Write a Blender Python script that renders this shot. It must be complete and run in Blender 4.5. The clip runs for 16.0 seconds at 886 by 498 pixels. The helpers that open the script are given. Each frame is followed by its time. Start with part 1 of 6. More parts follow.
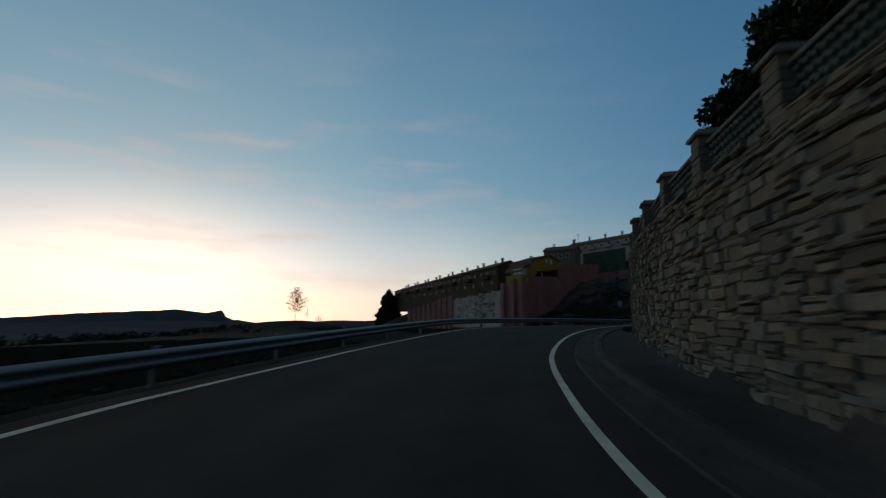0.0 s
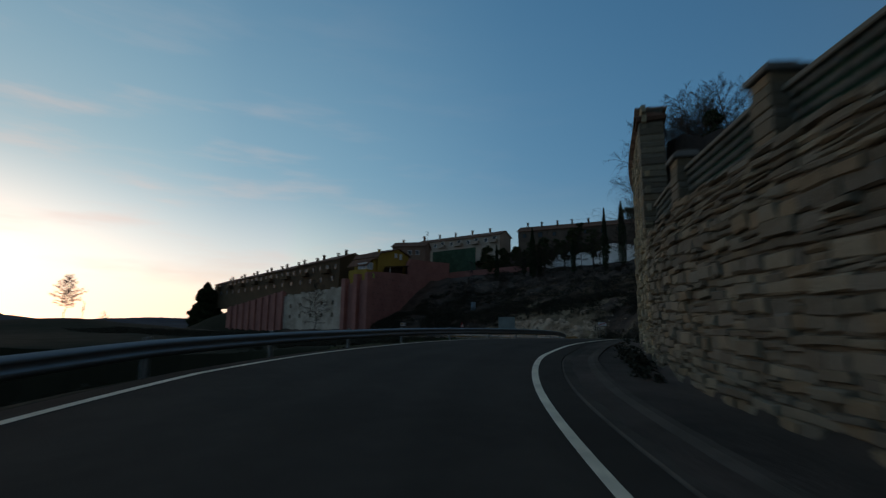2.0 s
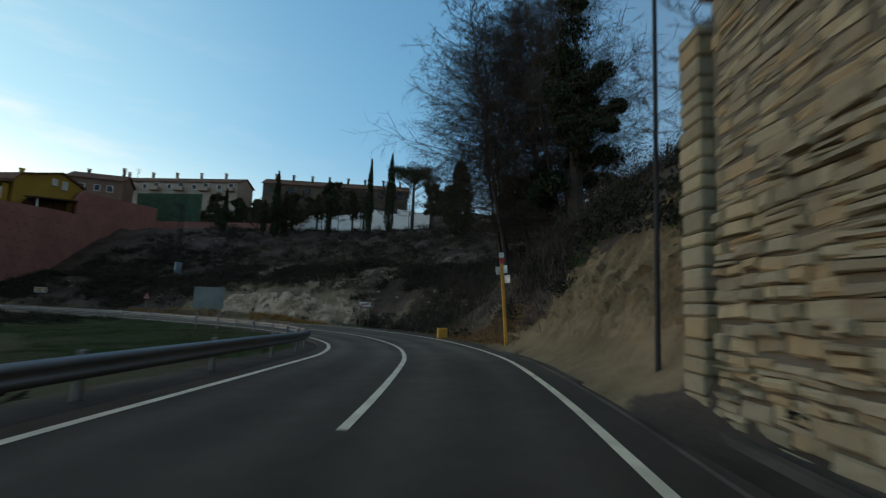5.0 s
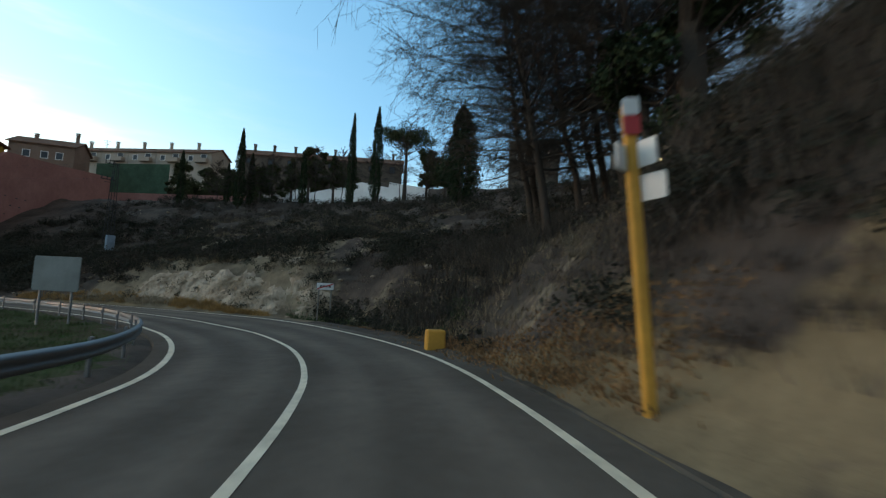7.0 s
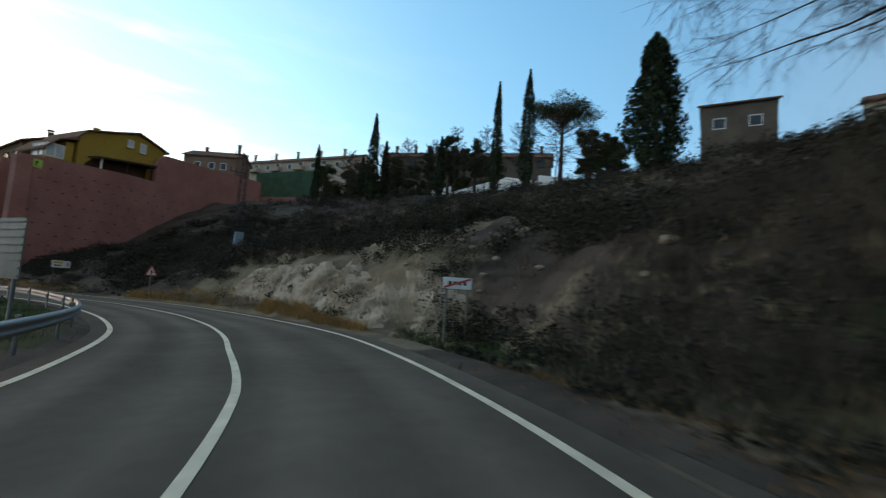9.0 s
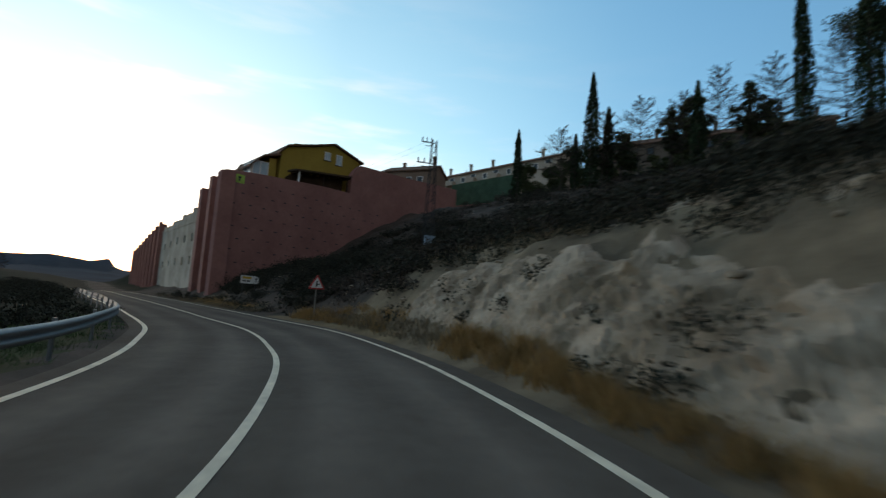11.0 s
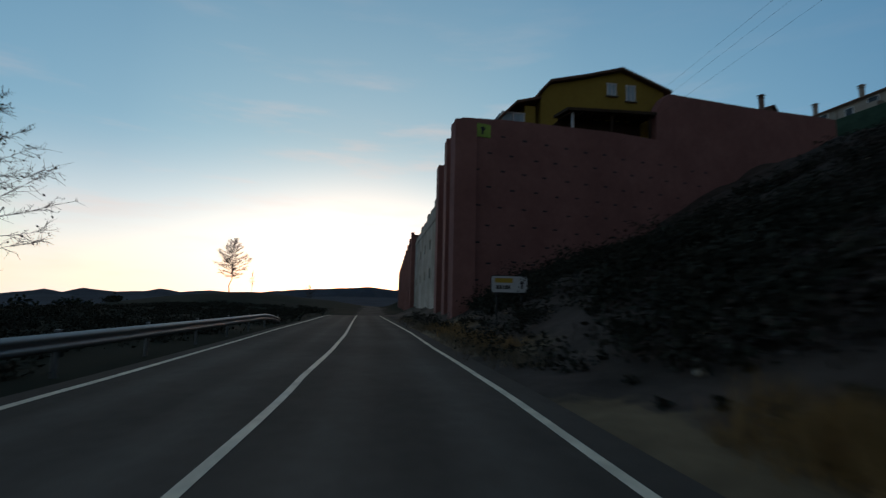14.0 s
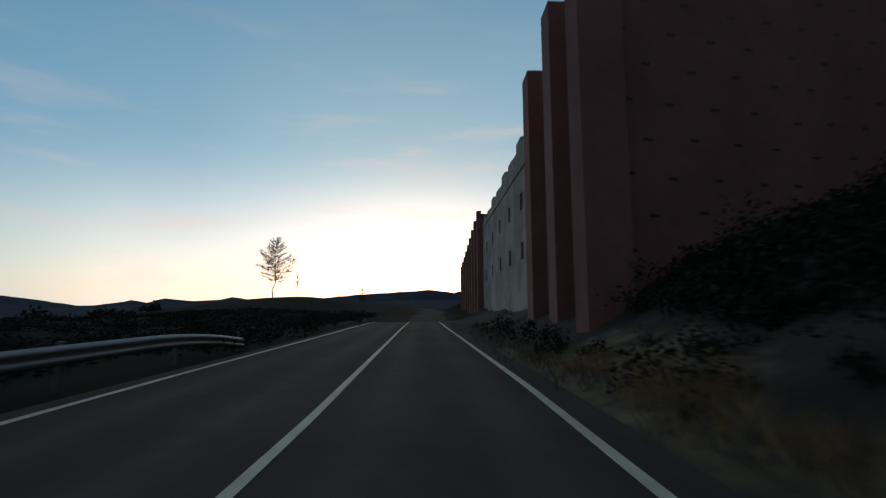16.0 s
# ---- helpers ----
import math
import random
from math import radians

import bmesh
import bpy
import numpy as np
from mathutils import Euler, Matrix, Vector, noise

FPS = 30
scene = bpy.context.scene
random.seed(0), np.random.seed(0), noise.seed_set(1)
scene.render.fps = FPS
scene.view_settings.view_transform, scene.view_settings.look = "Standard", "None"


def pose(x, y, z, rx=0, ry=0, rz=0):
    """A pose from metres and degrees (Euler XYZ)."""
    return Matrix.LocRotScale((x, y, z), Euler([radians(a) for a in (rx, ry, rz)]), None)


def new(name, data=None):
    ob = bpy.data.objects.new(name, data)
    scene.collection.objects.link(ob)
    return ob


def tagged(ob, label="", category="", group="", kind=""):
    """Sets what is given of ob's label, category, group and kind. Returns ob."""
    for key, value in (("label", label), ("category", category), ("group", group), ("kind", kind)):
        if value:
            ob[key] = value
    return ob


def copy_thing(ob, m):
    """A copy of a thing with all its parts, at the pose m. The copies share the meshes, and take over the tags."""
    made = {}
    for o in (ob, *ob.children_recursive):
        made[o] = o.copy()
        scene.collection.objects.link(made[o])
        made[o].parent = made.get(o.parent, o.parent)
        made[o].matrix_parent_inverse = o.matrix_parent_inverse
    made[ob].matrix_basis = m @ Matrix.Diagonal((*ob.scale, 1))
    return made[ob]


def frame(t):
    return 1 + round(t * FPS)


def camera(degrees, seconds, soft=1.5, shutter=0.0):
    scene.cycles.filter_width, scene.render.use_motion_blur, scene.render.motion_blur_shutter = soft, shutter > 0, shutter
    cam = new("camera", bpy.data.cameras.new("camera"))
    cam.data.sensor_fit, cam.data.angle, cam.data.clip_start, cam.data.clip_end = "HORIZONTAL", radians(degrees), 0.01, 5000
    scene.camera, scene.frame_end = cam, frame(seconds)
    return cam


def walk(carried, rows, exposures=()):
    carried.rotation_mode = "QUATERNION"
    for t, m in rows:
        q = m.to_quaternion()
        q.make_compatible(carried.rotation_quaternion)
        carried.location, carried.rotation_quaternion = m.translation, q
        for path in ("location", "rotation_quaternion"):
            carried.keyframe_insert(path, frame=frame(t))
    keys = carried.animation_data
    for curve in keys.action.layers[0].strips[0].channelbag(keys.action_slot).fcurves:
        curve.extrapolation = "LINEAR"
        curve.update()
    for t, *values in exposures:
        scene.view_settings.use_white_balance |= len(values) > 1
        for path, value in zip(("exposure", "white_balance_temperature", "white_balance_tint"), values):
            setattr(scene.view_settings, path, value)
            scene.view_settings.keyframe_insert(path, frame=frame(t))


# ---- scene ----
EXPOSURES = [(0.0, -0.6, 6250, 9), (1.5, -0.5, 6300, 9), (2.5, -0.2, 6500, 9), (4.0, 0.45, 7000, 9), (6.5, 1.25, 7400, 10), (8.0, 1.5, 7500, 11), (10.5, 1.1, 7400, 11), (12.0, 0.6, 6800, 10), (13.0, 0.1, 6450, 9), (14.5, -0.25, 6300, 9), (16.0, -0.25, 6300, 9)]
cam = camera(85.5, 16.0, soft=1.2, shutter=0.6)
# seconds, x, y, z, heading, pitch, roll
ROWS = [
    (0.0, -0.02, 1.00, 1.33, 0.12, 9.41, 0.13),
    (0.5, -0.04, 4.58, 1.48, -4.88, 9.35, -0.13),
    (1.0, 0.52, 9.11, 1.68, -9.47, 9.60, 0.33),
    (1.5, 1.33, 13.51, 1.90, -14.04, 10.16, 0.59),
    (2.0, 2.50, 17.73, 2.10, -18.36, 9.45, 0.55),
    (2.5, 3.89, 21.78, 2.29, -22.72, 9.57, -0.52),
    (3.0, 5.52, 25.52, 2.48, -28.29, 9.51, -0.01),
    (3.5, 7.42, 28.80, 2.65, -34.01, 9.67, 0.74),
    (4.0, 9.63, 31.70, 2.78, -39.57, 8.49, 1.62),
    (4.5, 11.97, 34.43, 2.88, -44.45, 7.52, 2.25),
    (5.0, 14.50, 36.88, 2.93, -47.94, 6.90, 2.51),
    (5.5, 17.11, 39.13, 2.95, -50.02, 6.49, 2.55),
    (6.0, 19.69, 41.28, 2.93, -50.66, 6.14, 2.52),
    (6.5, 22.12, 43.42, 2.88, -49.83, 5.74, 2.57),
    (7.0, 24.44, 45.59, 2.81, -48.25, 5.26, 2.71),
    (7.5, 26.62, 47.92, 2.70, -45.56, 4.81, 2.78),
    (8.0, 28.70, 50.37, 2.58, -41.06, 4.94, 3.21),
    (8.5, 30.61, 53.01, 2.48, -36.32, 5.17, 3.61),
    (9.0, 32.20, 55.99, 2.43, -31.16, 5.53, 3.93),
    (9.5, 33.44, 59.25, 2.39, -25.66, 5.89, 4.13),
    (10.0, 34.35, 62.70, 2.36, -19.90, 6.14, 4.17),
    (10.5, 34.91, 66.26, 2.32, -13.98, 6.17, 4.00),
    (11.0, 35.29, 69.86, 2.26, -8.00, 6.06, 3.71),
    (11.5, 35.35, 73.39, 2.18, -2.79, 5.86, 3.05),
    (12.0, 35.02, 76.93, 2.13, 2.66, 6.13, 2.55),
    (12.5, 34.38, 80.64, 2.09, 8.18, 6.47, 2.34),
    (13.0, 33.28, 84.67, 2.07, 13.27, 6.56, 2.38),
    (13.5, 32.01, 88.59, 2.06, 18.24, 6.78, 1.69),
    (14.0, 30.21, 92.41, 2.01, 22.76, 6.69, 1.27),
    (14.5, 28.38, 95.90, 1.97, 25.97, 6.71, 1.38),
    (15.0, 26.57, 99.24, 1.97, 28.11, 7.28, 0.81),
    (15.5, 24.63, 102.46, 1.97, 29.20, 7.04, 0.69),
    (16.0, 22.66, 105.63, 1.96, 29.70, 6.84, -0.17),
]
walk(cam, [(t, pose(x, y, z, 0, 0, yaw) @ pose(0, 0, 0, 90 + pitch, 0, 0) @ pose(0, 0, 0, 0, 0, roll)) for t, x, y, z, yaw, pitch, roll in ROWS], EXPOSURES)

# ---- dusk sky: the sun has just gone behind the hills ahead ----
SUN_AZ = 32.0  # degrees from +y towards -x
world = bpy.data.worlds.new("dusk")
scene.world = world
world.use_nodes = True
wn, wl = world.node_tree.nodes, world.node_tree.links
wn.clear()


def wnode(kind, **values):
    n = wn.new(kind)
    for k, v in values.items():
        n.inputs[k].default_value = v
    return n


def wmath(op, a, b=None):
    n = wn.new("ShaderNodeMath")
    n.operation = op
    for i, v in enumerate((a, b)):
        if v is None:
            continue
        if isinstance(v, (int, float)):
            n.inputs[i].default_value = v
        else:
            wl.new(v, n.inputs[i])
    return n.outputs[0]


def wramp(fac, stops):
    n = wn.new("ShaderNodeValToRGB")
    n.color_ramp.interpolation = "B_SPLINE"
    while len(n.color_ramp.elements) < len(stops):
        n.color_ramp.elements.new(0.5)
    for e, (p, c) in zip(n.color_ramp.elements, stops):
        e.position, e.color = p, (*c, 1)
    wl.new(fac, n.inputs["Fac"])
    return n.outputs["Color"]


def wmix(fac, a, b, blend="MIX"):
    n = wn.new("ShaderNodeMix")
    n.data_type, n.blend_type = "RGBA", blend
    for k, v in (("Factor", fac), ("A", a), ("B", b)):
        if isinstance(v, (int, float)):
            n.inputs[k].default_value = v
        elif isinstance(v, tuple):
            n.inputs[k].default_value = (*v, 1)
        else:
            wl.new(v, n.inputs[k])
    return n.outputs["Result"]


w_co = wn.new("ShaderNodeTexCoord").outputs["Generated"]
w_xyz = wn.new("ShaderNodeSeparateXYZ")
wl.new(w_co, w_xyz.inputs[0])
flat = wmath("SQRT", wmath("MAXIMUM", wmath("SUBTRACT", 1.0, wmath("MULTIPLY", w_xyz.outputs["Z"], w_xyz.outputs["Z"])), 0.0001))
along = wmath("ADD", wmath("MULTIPLY", w_xyz.outputs["X"], -math.sin(radians(SUN_AZ))), wmath("MULTIPLY", w_xyz.outputs["Y"], math.cos(radians(SUN_AZ))))
facing = wmath("DIVIDE", along, flat)  # 1 towards the set sun, -1 away from it
side = wmath("MULTIPLY_ADD", facing, 0.5)
wn[-1].inputs[2].default_value = 0.5
up = wmath("MAXIMUM", w_xyz.outputs["Z"], 0.0)
low_sky = wramp(side, [(0.0, (0.16, 0.125, 0.11)), (0.45, (0.2, 0.32, 0.41)), (0.7, (0.3, 0.47, 0.57)), (0.85, (0.49, 0.63, 0.68)), (0.95, (1.1, 1.11, 1.02)), (1.0, (2.5, 2.45, 2.25))])
mid_sky = wramp(side, [(0.0, (0.09, 0.075, 0.075)), (0.45, (0.036, 0.165, 0.335)), (0.75, (0.066, 0.235, 0.44)), (0.95, (0.235, 0.47, 0.625)), (1.0, (0.31, 0.55, 0.665))])
high_sky = wramp(side, [(0.0, (0.05, 0.06, 0.09)), (0.5, (0.018, 0.1, 0.235)), (1.0, (0.04, 0.172, 0.345))])
t1 = wn.new("ShaderNodeMapRange")
t1.interpolation_type = "SMOOTHSTEP"
wl.new(up, t1.inputs["Value"])
t1.inputs["From Min"].default_value, t1.inputs["From Max"].default_value = 0.0, 0.32
t2 = wn.new("ShaderNodeMapRange")
wl.new(up, t2.inputs["Value"])
t2.inputs["From Min"].default_value, t2.inputs["From Max"].default_value = 0.3, 0.8
sky_col = wmix(t2.outputs[0], wmix(t1.outputs[0], low_sky, mid_sky), high_sky)
# unseen grey zenith, added to neutralise the light on the road
t3 = wn.new("ShaderNodeMapRange")
t3.interpolation_type = "SMOOTHSTEP"
wl.new(up, t3.inputs["Value"])
t3.inputs["From Min"].default_value, t3.inputs["From Max"].default_value = 0.66, 0.9
sky_col = wmix(t3.outputs[0], sky_col, (0.115, 0.12, 0.125))
w_sky = wn.new("ShaderNodeTexSky")
w_sky.sky_type = "NISHITA"
w_sky.sun_disc = False
w_sky.sun_elevation = radians(1.5)
w_sky.sun_rotation = radians(-SUN_AZ)
sky_col = wmix(0.08, sky_col, w_sky.outputs["Color"])
# thin pink streaks low in the west
w_map = wn.new("ShaderNodeMapping")
w_map.inputs["Scale"].default_value = (2.2, 2.2, 13.0)
w_map.inputs["Rotation"].default_value = (radians(4), radians(-5), 0)
wl.new(w_co, w_map.inputs["Vector"])
w_noise = wnode("ShaderNodeTexNoise", Scale=1.6, Detail=5.0, Roughness=0.55)
wl.new(w_map.outputs["Vector"], w_noise.inputs["Vector"])
cl = wn.new("ShaderNodeMapRange")
cl.interpolation_type = "SMOOTHSTEP"
wl.new(w_noise.outputs["Fac"], cl.inputs["Value"])
cl.inputs["From Min"].default_value, cl.inputs["From Max"].default_value = 0.47, 0.78
band = wramp(up, [(0.0, (0.0, 0.0, 0.0)), (0.08, (1.0, 1.0, 1.0)), (0.3, (0.7, 0.7, 0.7)), (0.5, (0.0, 0.0, 0.0))])
west = wmath("POWER", wmath("MAXIMUM", facing, 0.0), 4.0)
fade = wmath("MULTIPLY", wmath("MULTIPLY", cl.outputs[0], band), west)
sky_col = wmix(wmath("MULTIPLY", fade, 0.85), sky_col, (1.0, 0.73, 0.63))
# warm band along the western horizon
t4 = wn.new("ShaderNodeMapRange")
t4.interpolation_type = "SMOOTHSTEP"
wl.new(up, t4.inputs["Value"])
t4.inputs["From Min"].default_value, t4.inputs["From Max"].default_value = 0.015, 0.13
t4.inputs["To Min"].default_value, t4.inputs["To Max"].default_value = 0.6, 0.0
sky_col = wmix(wmath("MULTIPLY", t4.outputs[0], west), sky_col, (1.22, 1.0, 0.68), "MULTIPLY")
# glow round the place where the sun went down
t5 = wn.new("ShaderNodeMapRange")
t5.interpolation_type = "SMOOTHSTEP"
wl.new(up, t5.inputs["Value"])
t5.inputs["From Min"].default_value, t5.inputs["From Max"].default_value = 0.0, 0.34
t5.inputs["To Min"].default_value, t5.inputs["To Max"].default_value = 0.62, 0.0
glow_fac = wmath("MULTIPLY", t5.outputs[0], wmath("POWER", wmath("MAXIMUM", facing, 0.0), 18.0))
sky_col = wmix(glow_fac, sky_col, (1.0, 0.98, 0.93), "ADD")
w_bg = wn.new("ShaderNodeBackground")
wl.new(sky_col, w_bg.inputs["Color"])
w_bg.inputs["Strength"].default_value = 1.0
w_out = wn.new("ShaderNodeOutputWorld")
wl.new(w_bg.outputs["Background"], w_out.inputs["Surface"])

# ---- materials ----
def material(name, base, rough=0.85, scale=8.0, var=0.35, fine=60.0, bump=0.3, metal=0.0, second=None, mix_scale=0.6, by_object=0.0, island=0.0, tints=(), spec=None):
    """A node material: two colours mixed by large noise, grain by fine noise, bump from both."""
    m = bpy.data.materials.new(name)
    m.use_nodes = True
    nt = m.node_tree
    n, l = nt.nodes, nt.links
    bsdf = n["Principled BSDF"]
    bsdf.inputs["Roughness"].default_value = rough
    bsdf.inputs["Metallic"].default_value = metal
    bsdf.inputs["Specular IOR Level"].default_value = spec if spec is not None else (0.5 if rough < 0.6 else 0.12)
    tc = n.new("ShaderNodeTexCoord")
    big = n.new("ShaderNodeTexNoise")
    big.inputs["Scale"].default_value = mix_scale
    big.inputs["Detail"].default_value = 6
    big.inputs["Roughness"].default_value = 0.6
    small = n.new("ShaderNodeTexNoise")
    small.inputs["Scale"].default_value = scale
    small.inputs["Detail"].default_value = 8
    small.inputs["Roughness"].default_value = 0.7
    grain = n.new("ShaderNodeTexNoise")
    grain.inputs["Scale"].default_value = fine
    grain.inputs["Detail"].default_value = 3
    for t in (big, small, grain):
        l.new(tc.outputs["Object"], t.inputs["Vector"])
    ramp = n.new("ShaderNodeMapRange")
    ramp.inputs["From Min"].default_value, ramp.inputs["From Max"].default_value = 0.38, 0.62
    l.new(big.outputs["Fac"], ramp.inputs["Value"])
    mix = n.new("ShaderNodeMix")
    mix.data_type = "RGBA"
    second = second or tuple(c * 0.7 for c in base)
    mix.inputs["A"].default_value = (*base, 1)
    mix.inputs["B"].default_value = (*second, 1)
    l.new(ramp.outputs["Result"], mix.inputs["Factor"])
    val = n.new("ShaderNodeMath")
    val.operation = "MULTIPLY_ADD"
    val.inputs[1].default_value, val.inputs[2].default_value = 2 * var, 1 - var
    l.new(small.outputs["Fac"], val.inputs[0])
    level = val.outputs[0]
    for amount, kind in ((by_object, "ShaderNodeObjectInfo"), (island, "ShaderNodeNewGeometry")):
        if amount:
            info = n.new(kind)
            r = n.new("ShaderNodeMath")
            r.operation = "MULTIPLY_ADD"
            r.inputs[1].default_value, r.inputs[2].default_value = 2 * amount, 1 - amount
            l.new(info.outputs["Random" if by_object and kind == "ShaderNodeObjectInfo" else "Random Per Island"], r.inputs[0])
            p = n.new("ShaderNodeMath")
            p.operation = "MULTIPLY"
            l.new(level, p.inputs[0])
            l.new(r.outputs[0], p.inputs[1])
            level = p.outputs[0]
    colour = mix.outputs["Result"]
    if tints:
        pick = n.new("ShaderNodeValToRGB")
        pick.color_ramp.interpolation = "CONSTANT"
        while len(pick.color_ramp.elements) < len(tints):
            pick.color_ramp.elements.new(0.5)
        for k, c in enumerate(tints):
            pick.color_ramp.elements[k].position, pick.color_ramp.elements[k].color = k / len(tints), (*c, 1)
        l.new(info.outputs["Random" if by_object else "Random Per Island"], pick.inputs["Fac"])
        both = n.new("ShaderNodeMix")
        both.data_type = "RGBA"
        both.inputs["Factor"].default_value = 0.65
        l.new(colour, both.inputs["A"])
        l.new(pick.outputs["Color"], both.inputs["B"])
        colour = both.outputs["Result"]
    hsv = n.new("ShaderNodeHueSaturation")
    l.new(colour, hsv.inputs["Color"])
    l.new(level, hsv.inputs["Value"])
    l.new(hsv.outputs["Color"], bsdf.inputs["Base Color"])
    add = n.new("ShaderNodeMath")
    l.new(small.outputs["Fac"], add.inputs[0])
    l.new(grain.outputs["Fac"], add.inputs[1])
    b = n.new("ShaderNodeBump")
    b.inputs["Strength"].default_value = bump
    b.inputs["Distance"].default_value = 0.03
    l.new(add.outputs[0], b.inputs["Height"])
    l.new(b.outputs["Normal"], bsdf.inputs["Normal"])
    return m


M_ASPHALT = material("asphalt", (0.117, 0.1, 0.084), 0.85, 3.0, 0.28, 90, 0.35, spec=0.04, second=(0.094, 0.08, 0.067), mix_scale=0.3)
M_LINE = material("road_paint", (0.85, 0.76, 0.59), 0.6, 14, 0.25, 90, 0.2, second=(0.64, 0.57, 0.44), mix_scale=2)
M_TAN = material("tan_bank", (0.21, 0.158, 0.094), 0.95, 1.6, 0.5, 9, 0.8, second=(0.115, 0.086, 0.052), mix_scale=0.7)
M_FIELD = material("field_soil", (0.05, 0.062, 0.03), 0.95, 1.5, 0.45, 9, 0.6, second=(0.06, 0.05, 0.03), mix_scale=0.2, spec=0.03)
M_FARLAND = material("far_land", (0.022, 0.026, 0.018), 0.95, 0.2, 0.45, 2, 0.3, second=(0.026, 0.026, 0.018), mix_scale=0.03, spec=0.02)
# aerial haze of the far hills painted in as a blue-grey base
M_MOUNTAIN_HAZE = material("mountain", (0.036, 0.05, 0.068), 0.95, 0.02, 0.3, 0.3, 0.3, second=(0.028, 0.038, 0.052), mix_scale=0.006, spec=0.02)
# light level put into the tints: low-wall stones dimmed, high-wall stones brightened
DIM_STONE_TINTS = ((0.175, 0.145, 0.108), (0.19, 0.157, 0.112), (0.14, 0.122, 0.098), (0.22, 0.158, 0.096), (0.19, 0.165, 0.124), (0.16, 0.14, 0.112), (0.22, 0.183, 0.128))
M_STONE = material("wall_stone", (0.225, 0.184, 0.126), 0.9, 9, 0.35, 50, 0.7, second=(0.165, 0.14, 0.107), mix_scale=0.8, island=0.22, tints=DIM_STONE_TINTS)
M_STONE1 = material("wall_stone_single", (0.225, 0.184, 0.126), 0.9, 9, 0.35, 50, 0.7, second=(0.165, 0.14, 0.107), mix_scale=0.8, by_object=0.22, tints=DIM_STONE_TINTS)
LIT_STONE_TINTS = ((0.29, 0.24, 0.162), (0.31, 0.258, 0.168), (0.23, 0.2, 0.146), (0.35, 0.25, 0.14), (0.31, 0.27, 0.185), (0.265, 0.23, 0.168), (0.36, 0.3, 0.19))
M_STONE_LIT = material("lit_wall_stone", (0.36, 0.295, 0.19), 0.9, 9, 0.35, 50, 0.6, second=(0.27, 0.225, 0.16), mix_scale=0.8, island=0.16, tints=LIT_STONE_TINTS)
M_STONE_LIT1 = material("lit_wall_stone_single", (0.36, 0.295, 0.19), 0.9, 9, 0.35, 50, 0.6, second=(0.27, 0.225, 0.16), mix_scale=0.8, by_object=0.16, tints=LIT_STONE_TINTS)
M_MORTAR = material("mortar", (0.15, 0.13, 0.1), 0.95, 12, 0.3, 70, 0.5)
M_RED = material("red_render", (0.32, 0.158, 0.138), 0.9, 2.0, 0.25, 40, 0.3, second=(0.26, 0.126, 0.11), mix_scale=0.3)
M_CAST = material("cast_concrete", (0.2, 0.185, 0.155), 0.95, 3, 0.35, 40, 0.3, second=(0.12, 0.115, 0.095), mix_scale=1.2)
M_PALE = material("pale_concrete", (0.47, 0.425, 0.36), 0.9, 1.5, 0.4, 40, 0.3, second=(0.31, 0.275, 0.225), mix_scale=0.35)
M_YELLOW = material("ochre_render", (0.34, 0.24, 0.05), 0.9, 3, 0.18, 40, 0.2, second=(0.29, 0.2, 0.042), mix_scale=0.3)
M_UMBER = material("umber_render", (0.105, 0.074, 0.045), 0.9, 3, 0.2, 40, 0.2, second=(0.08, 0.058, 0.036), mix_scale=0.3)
M_CREAM = material("cream_render", (0.4, 0.34, 0.28), 0.9, 3, 0.15, 40, 0.2, second=(0.33, 0.28, 0.23), mix_scale=0.3)
M_ROSE = material("rose_brown_render", (0.23, 0.155, 0.12), 0.9, 3, 0.2, 40, 0.2, second=(0.19, 0.125, 0.095), mix_scale=0.3)
M_BROWN = material("brown_render", (0.14, 0.11, 0.085), 0.9, 3, 0.2, 40, 0.2, second=(0.1, 0.08, 0.065), mix_scale=0.3)
M_WHITE = material("white_render", (0.75, 0.74, 0.72), 0.85, 3, 0.1, 40, 0.2, second=(0.66, 0.65, 0.63), mix_scale=0.4)
M_TILE = material("roof_tile", (0.18, 0.1, 0.068), 0.85, 6, 0.35, 40, 0.4, second=(0.125, 0.076, 0.055), mix_scale=0.9, island=0.25)
M_STEEL = material("galvanised_steel", (0.22, 0.225, 0.23), 0.55, 4, 0.2, 60, 0.1, metal=0.85, second=(0.2, 0.21, 0.22))
M_DARK = material("dark_glass", (0.03, 0.035, 0.04), 0.15, 2, 0.2, 20, 0.02)
M_GLASS = material("window_glass", (0.06, 0.075, 0.09), 0.35, spec=0.15, scale=2, var=0.2, fine=20, bump=0.02)
M_WOODD = material("dark_wood", (0.07, 0.045, 0.03), 0.8, 5, 0.3, 60, 0.4)
M_BARK = material("bark", (0.07, 0.054, 0.044), 0.95, 7, 0.4, 50, 0.8, second=(0.06, 0.05, 0.042), mix_scale=1.5)
M_CYPRESS = material("cypress_leaf", (0.035, 0.05, 0.025), 0.9, 3, 0.4, 30, 0.3, island=0.5)
M_LEAF = material("leaf", (0.055, 0.065, 0.03), 0.9, 3, 0.4, 30, 0.3, island=0.5)
M_SHRUB = material("shrub_leaf", (0.042, 0.04, 0.029), 0.95, 3, 0.4, 30, 0.3, second=(0.03, 0.032, 0.023), island=0.5)
# dry straw colour pushed towards orange to paint headlight glow
M_DRY_HEADLIT = material("dry_grass", (0.37, 0.225, 0.09), 0.95, 3, 0.4, 30, 0.3, second=(0.25, 0.155, 0.065), island=0.4)
M_GRASS = material("grass", (0.06, 0.108, 0.04), 0.95, 3, 0.4, 30, 0.3, second=(0.05, 0.07, 0.03), island=0.4)
